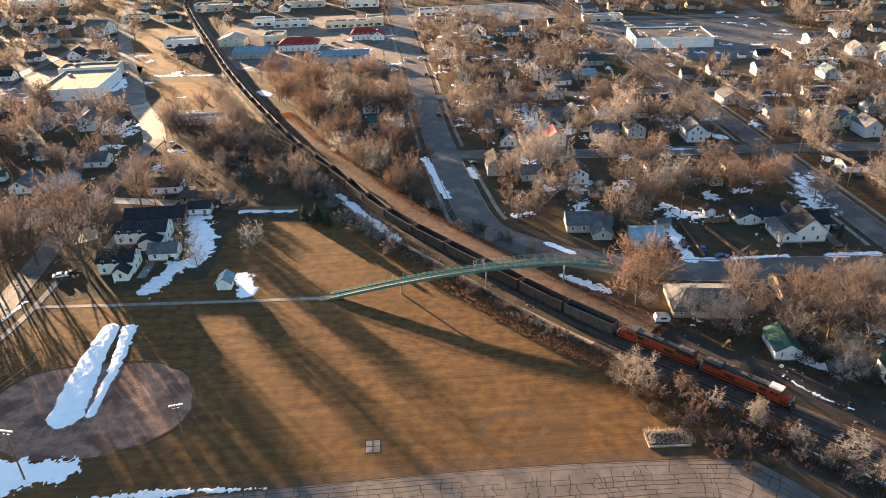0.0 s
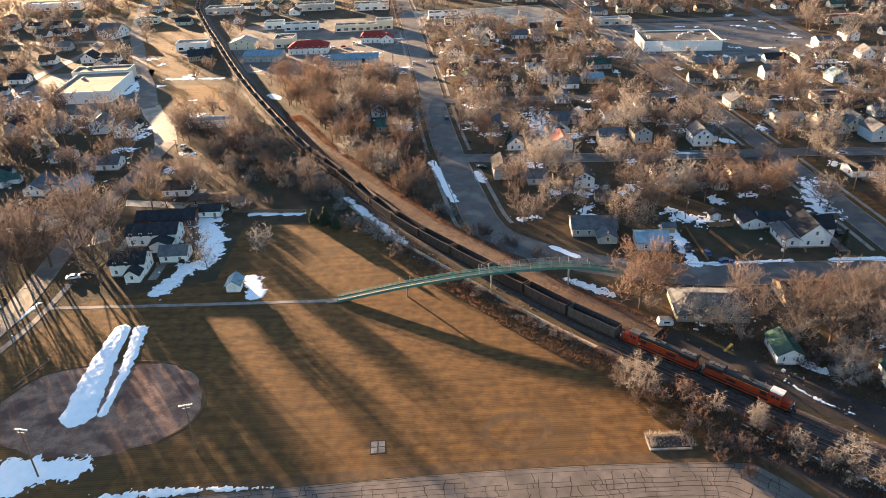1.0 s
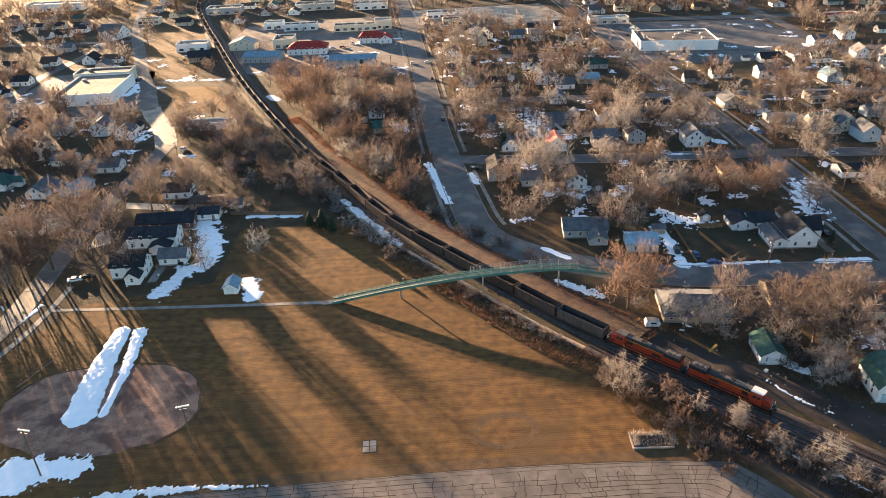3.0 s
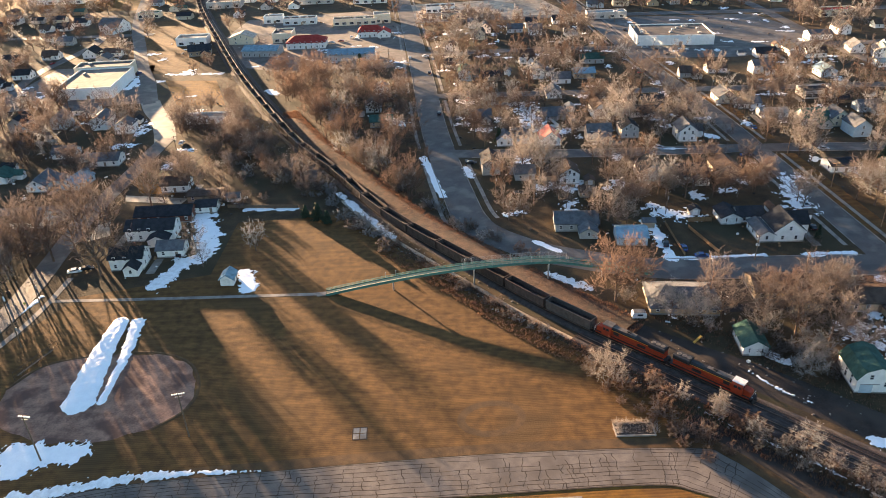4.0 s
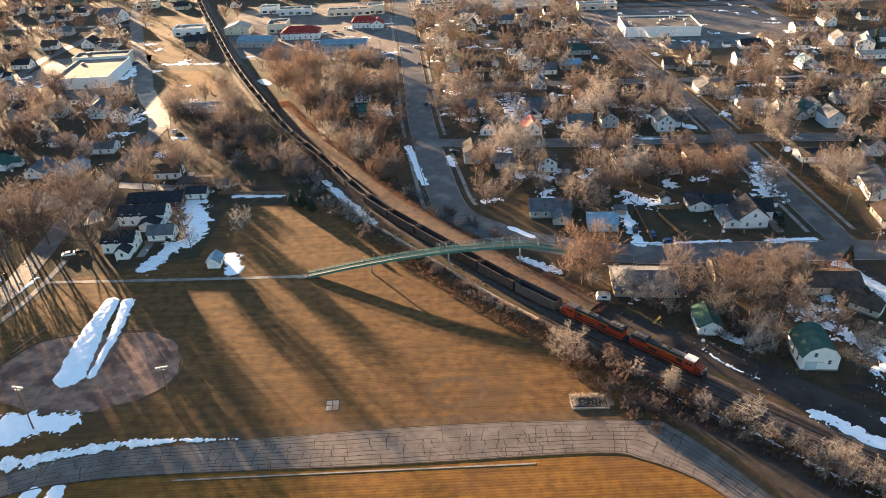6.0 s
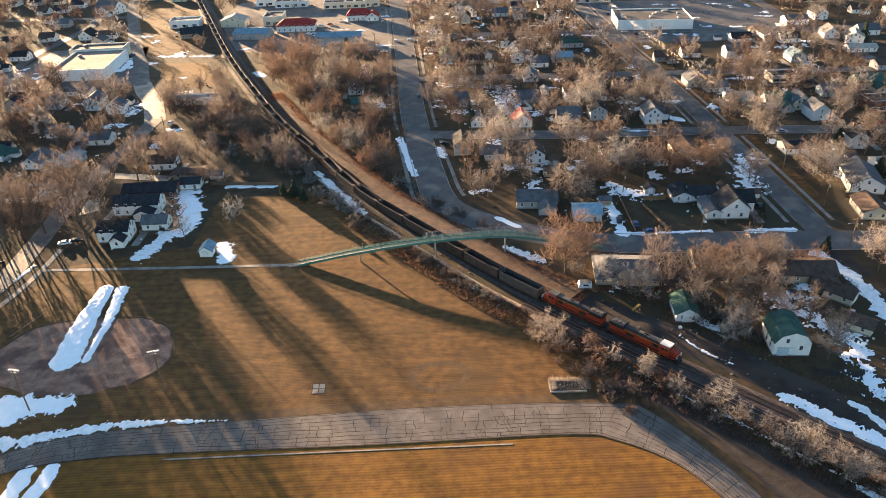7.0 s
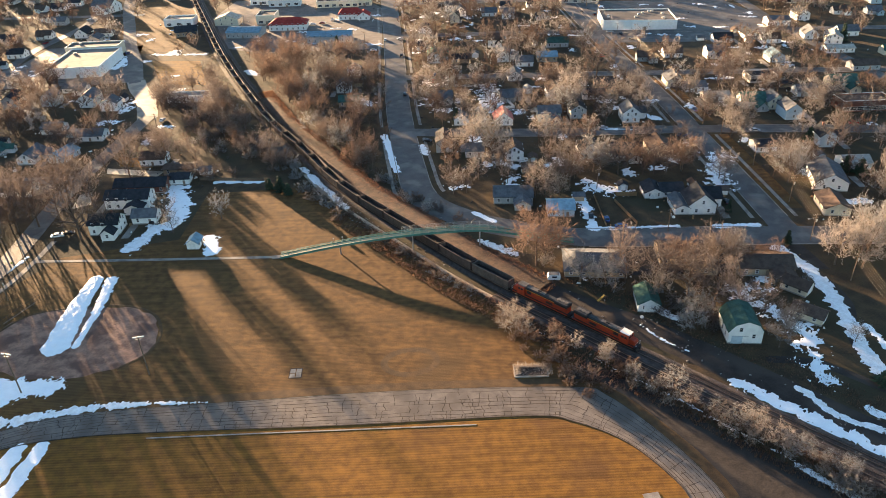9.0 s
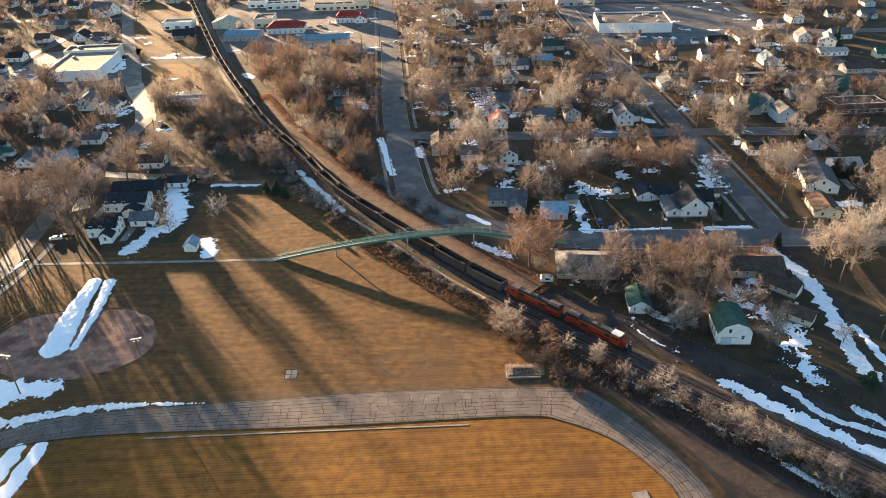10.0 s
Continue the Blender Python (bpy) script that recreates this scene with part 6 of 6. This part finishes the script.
field_light(-73.4, 6.0, 13.5, radians(160))
field_light(-40.3, 7.3, 13.2, radians(185))
field_light(-104, 42, 13.5, radians(100))
field_light(-97.5, 62.5, 12.0, radians(120))

# ---- things on the field ----
pad = thing("utility_pad", Matrix.Translation((-0.1, 0.3, 0)) @ Matrix.Rotation(radians(-6), 4, "Z"), "square of four pale concrete slabs set in the grass", "concrete pad")
for i in (-1, 1):
    for j in (-1, 1):
        part("slab", Shape().box(i * 0.84, j * 0.97, 0, 1.42, 1.66, 0.05), M_concrete, pad)
part("frame", Shape().box(0, -1.95, 0, 3.5, 0.2, 0.04).box(0, 1.95, 0, 3.5, 0.2, 0.04).box(-1.68, 0, 0, 0.2, 3.7, 0.04).box(1.68, 0, 0, 0.2, 3.7, 0.04), M_bare, pad, "dark worn earth round the slabs")
bed = thing("raised_bed", Matrix.Translation((63.4, -11.2, 0)) @ Matrix.Rotation(radians(-9), 4, "Z"), "stone-edged raised bed full of dead plants", "planter")
part("edging", Shape().box(0, -2.1, 0, 9.2, 0.4, 0.38).box(0, 2.1, 0, 9.2, 0.35, 0.3).box(-4.5, 0, 0, 0.35, 4.2, 0.34).box(4.5, 0, 0, 0.35, 4.2, 0.32), M_concrete, bed, "pale stone edging")
part("soil", Shape().box(0, 0, 0, 8.8, 3.9, 0.25), M_bare, bed, "dark soil")
dead = Shape()
rnd = random.Random(30)
for _ in range(900):
    x, y = rnd.uniform(-4.7, 5.6), rnd.uniform(-1.6, 2.9)
    a, l = rnd.uniform(0, 6.28), rnd.uniform(0.3, 1.0) * (0.45 if abs(x) < 3 and y < 1.2 else 1.2)
    dead.add([(x - 0.07, y, 0.15), (x + 0.07, y, 0.15), (x + math.cos(a) * l * 0.8, y + math.sin(a) * l * 0.8, 0.15 + l)], [(0, 1, 2)])
part("dead_plants", dead, TWIGS[1], bed, "dry straw-coloured stalks", kind="stuff")
backstop = thing("backstop", Matrix.Translation((-86, 45, 0)) @ Matrix.Rotation(radians(60), 4, "Z"), "leaning chain-link backstop frame of the ball diamond", "backstop")
for k in range(6):
    part("post", Shape().tube([(-7.5 + k * 3, 0, 0), (-7.5 + k * 3, 0, 2.6)], 0.05, 5), M_steel, backstop)
for h in (1.3, 2.6):
    part("rail", Shape().tube([(-7.5, 0, h), (7.5, 0, h)], 0.045, 5), M_steel, backstop)
part("plank", Shape().box(0, 0.6, 0.35, 12, 0.5, 0.12).box(-5, 0.6, 0, 0.2, 0.4, 0.35).box(5, 0.6, 0, 0.2, 0.4, 0.35), M_wood, backstop, "players' bench")
cover = thing("pit_cover", Matrix.Translation((78.8, -57, 0)), "grey weathered jump pit cover in the golden grass", "cover")
part("slab", Shape().box(0, 0, 0, 3.6, 2.6, 0.16), M_concrete, cover)
sign = thing("warning_sign", Matrix.Translation((-98.2, 74.7, 0)), "yellow-green school warning sign beside the street", "sign")
part("post", Shape().tube([(0, 0, 0), (0, 0, 3)], 0.05, 5), M_galv, sign)
part("plate", Shape().prism([(-0.55, 2.4), (0, 1.85), (0.55, 2.4), (0, 2.95)], "y", -0.09, -0.05), M_sign, sign, "diamond plate")


def fence(points, h, label, material=M_fence, gap=0.16):
    """A board fence with posts along a plan line."""
    t = thing("fence", Matrix.Translation((*points[0], 0)), label, "fence")
    o = Vector(points[0])
    post = Shape().box(0, 0, 0, 0.13, 0.13, h + 0.1).mesh("post", material)
    for a, b in zip(points, points[1:]):
        a, b = Vector(a) - o, Vector(b) - o
        d = b - a
        ang = math.atan2(d.y, d.x)
        n = max(1, int(d.length / 2.4))
        for k in range(n + 1):
            p = a.lerp(b, k / n)
            part("post", post, material, t, at=Matrix.Translation((p.x, p.y, 0)))
        for q in range(n):
            s = Shape()
            lo, hi = a.lerp(b, q / n), a.lerp(b, (q + 1) / n)
            m = max(2, int(d.length / n / gap))
            r = Vector((-math.sin(ang), math.cos(ang), 0))
            rows = []
            for k in range(m):
                top = h + 0.04 * math.sin(k * 2.1 + q)
                for e, deep in ((0.03, 0.09), (0.93, 0.09), (0.97, 0.06), (1.0, 0.06)):
                    p = lo.lerp(hi, (k + e) / m).to_3d()
                    rows.append((p + r * deep, top))
            for p, top in rows:
                s.v += [(p.x, p.y, 0.08), (p.x, p.y, top), (p.x + r.x * 0.04, p.y + r.y * 0.04, top), (p.x + r.x * 0.04, p.y + r.y * 0.04, 0.08)]
            for k in range(len(rows) - 1):
                s.f += [(4 * k + e, 4 * k + (e + 1) % 4, 4 * k + 4 + (e + 1) % 4, 4 * k + 4 + e) for e in range(4)]
            part("fence_panel", s, material, t, "panel of upright boards")


fence([(111.1, 61.9), (114.5, 84.7)], 1.2, "low weathered board fence along a yard")
fence([(122.6, 61), (121, 80)], 1.3, "golden sunlit board fence between two yards")
fence([(123, 84), (131, 82.5)], 1.8, "new cedar privacy fence behind the farmhouse")
fence([(-43, 134.8), (-15.9, 128.3)], 1.5, "dark board fence along the top of the field", M_wood)
fence([(84, 231), (103, 227), (108, 190)], 1.6, "pale board fence round a cluttered yard", M_trim)
fence([(84, 192), (108, 190)], 1.6, "pale board fence across a cluttered yard", M_trim)

# ---- vehicles ----
CARS = {}


def car(x, y, turn, paint):
    m = Matrix.Translation((x, y, 0.05)) @ Matrix.Rotation(radians(turn), 4, "Z")
    if paint in CARS:
        return copy_thing(CARS[paint], m)
    t = thing("car", m, f"parked {('silver', 'white', 'black', 'red', 'dark blue', 'tan')[paint]} saloon car", "car", "parked cars")
    side = [(-2.25, 0.35), (2.25, 0.32), (2.28, 0.75), (1.2, 0.92), (0.55, 1.42), (-0.95, 1.45), (-1.7, 0.98), (-2.28, 0.92)]
    part("body", Shape().prism(side, "y", -0.86, 0.86), PAINTS[paint], t)
    glass = [(1.05, 0.94), (0.5, 1.38), (-0.9, 1.4), (-1.5, 1.0)]
    part("side_glass", Shape().prism(glass, "y", -0.875, 0.875), M_glass, t, "dark side windows")
    part("windscreen", Shape().add([(1.22, -0.72, 0.94), (1.22, 0.72, 0.94), (0.60, 0.66, 1.40), (0.60, -0.66, 1.40)], [(0, 1, 2, 3)]), M_glass, t, "dark windscreen")
    part("rear_window", Shape().add([(-1.73, -0.72, 1.0), (-1.73, 0.72, 1.0), (-1.02, 0.66, 1.44), (-1.02, -0.66, 1.44)], [(0, 1, 2, 3)]), M_glass, t, "dark rear window")
    for wx in (-1.4, 1.4):
        for wy in (-0.8, 0.8):
            wh = part("wheel", Shape().tube([(wx, wy - 0.1, 0.32), (wx, wy + 0.1, 0.32)], 0.32, 10), M_rubber, t)
            part("rim", Shape().tube([(wx, wy - 0.11, 0.32), (wx, wy + 0.11, 0.32)], 0.18, 8), M_galv, wh)
    for wy in (-0.6, 0.6):
        part("headlight", Shape().box(2.26, wy, 0.62, 0.06, 0.35, 0.14), M_cabroof, t)
        part("tail_light", Shape().box(-2.27, wy, 0.7, 0.06, 0.3, 0.14), PAINTS[3], t)
    CARS[paint] = t
    return t


rnd = random.Random(40)
for x, y, a, k in ((54.8, 224, 85, 2), (-89.5, 95.5, 5, 1), (-86, 96.5, 8, 2), (258.5, 132.6, -14, 3), (265.4, 129, -14, 1), (171.5, 125, 85, 1), (112.6, 66, 80, 4), (108, 70, 75, 2), (70, 121, 10, 2), (200, 106, -20, 2), (205, 104, -15, 0), (116, 60, -10, 4), (161, 76, 80, 1), (162, 70, 80, 2), (170, 87, 85, 0), (-110, 180, 0, 0), (-116, 182, 0, 1), (-56, 100, 80, 2),
                   (-45, 60 + 330, 20, 2), (-20, 402, 20, 1), (5, 398, -10, 0), (12, 400, -10, 3), (20, 410, 80, 1), (215, 300, -12, 2), (224, 375, 80, 0), (214, 372, 80, 2), (-118, 352, 82, 4), (-72, 214, 80, 1), (54, 340, 85, 1), (61, 300, 85, 2)):
    car(x, y, a, k)
made = 0
while made < 32:
    key = rnd.choice(("cross_c", "cross_e", "cross_f", "boulevard", "east_street", "west_cross", "far_west_street", "avenue", "cross_g"))
    line, half = ROADS[key]
    i = rnd.randrange(2, len(line) - 2)
    p, d = line[i], line[i + 1] - line[i - 1]
    if not 120 < p.y < 520 or abs(p.x - 80) > 0.6 * (p.y + 150) or key == "avenue" and p.y < 230:
        continue
    n = Vector((d.y, -d.x)).normalized()
    q = p + n * rnd.choice((half - 1.3, half + 4.5, half + 7, -half - 5, -half + 1.3))
    if taken(q.x, q.y, 1):
        continue
    car(q.x, q.y, math.degrees(math.atan2(d.y, d.x)) + rnd.choice((0, 0, 90)), rnd.randrange(6))
    made += 1
camper = thing("camper_trailer", Matrix.Translation((82.3, 31.5, 0)) @ Matrix.Rotation(radians(-12), 4, "Z"), "small white and grey camper trailer on bare earth", "trailer")
part("body", Shape().prism([(-2.0, 0.5), (2.0, 0.5), (2.1, 1.6), (1.6, 2.3), (-1.7, 2.3), (-2.1, 1.5)], "y", -1.05, 1.05), M_white, camper)
part("roof", Shape().box(0, 0, 2.3, 3.4, 2.1, 0.1), ROOFS[GREY], camper, "grey roof")
part("window", Shape().box(0.2, -1.07, 1.3, 1.6, 0.05, 0.6), M_glass, camper, "dark window")
for wy in (-0.95, 0.95):
    part("wheel", Shape().tube([(0, wy - 0.1, 0.35), (0, wy + 0.1, 0.35)], 0.35, 10), M_rubber, camper)
part("drawbar", Shape().box(2.6, 0, 0.45, 1.2, 0.1, 0.1), M_steel, camper)
play = thing("play_frame", Matrix.Translation((93.5, 17.5, 0)) @ Matrix.Rotation(radians(20), 4, "Z"), "yellow plastic slide on a small play frame", "slide")
part("slide", Shape().prism([(-1.6, 0.1), (-1.4, 0.05), (1.0, 1.4), (1.0, 1.55)], "y", -0.35, 0.35), plain("faded_yellow_plastic", (0.30, 0.20, 0.04), 0.7), play)
part("ladder", Shape().box(1.2, -0.3, 0, 0.1, 0.1, 1.6).box(1.2, 0.3, 0, 0.1, 0.1, 1.6).box(1.2, 0, 0.5, 0.1, 0.6, 0.08).box(1.2, 0, 1.0, 0.1, 0.6, 0.08), M_wood, play)


# ---- clutter: yard junk too small to pick apart ----
junk = {0: Shape(), 1: Shape(), 2: Shape()}
rnd = random.Random(90)
made = 0
while made < 1500:
    if made % 3:
        h = SPOTS[rnd.randrange(len(SPOTS))]
        a, d = rnd.uniform(0, 6.28), h[2] * rnd.uniform(0.9, 1.7)
        x, y = h[0] + d * math.cos(a), h[1] + d * math.sin(a)
    else:
        x, y = rnd.uniform(-190, 330), rnd.uniform(60, 460)
    made += 1
    if in_field(x, y) or near_road(x, y, 0.5) or taken(x, y, -2):
        continue
    sz = rnd.uniform(0.25, 0.9)
    junk[made % 3].merge(Shape().box(0, 0, 0, sz * rnd.uniform(0.6, 2.2), sz * rnd.uniform(0.5, 1.2), sz * rnd.uniform(0.3, 1.0), rnd.uniform(0.7, 1.0)), Matrix.Translation((x, y, 0)) @ Matrix.Rotation(rnd.uniform(0, 3), 4, "Z"))
for k, (m, name) in enumerate(((M_trim, "pale"), (M_steel, "dark"), (M_fence, "wooden"))):
    solid("yard_clutter", junk[k], m, f"{name} bins, boards and boxes lying about the yards", "clutter", "stuff")
chips = Shape()
for _ in range(700):
    x, y = along_track(-60, 330, 3.2, 17) if rnd.random() < 0.5 else along_track(-70, 200, -12, -3.2)
    sz = rnd.uniform(0.12, 0.4)
    chips.merge(Shape().box(0, 0, 0, sz * 2, sz, sz * 0.6, 0.7), Matrix.Translation((x, y, 0.02)) @ Matrix.Rotation(rnd.uniform(0, 3), 4, "Z"))
solid("trackside_debris", chips, M_concrete, "pale stones and scraps along the railway", "debris", "stuff")
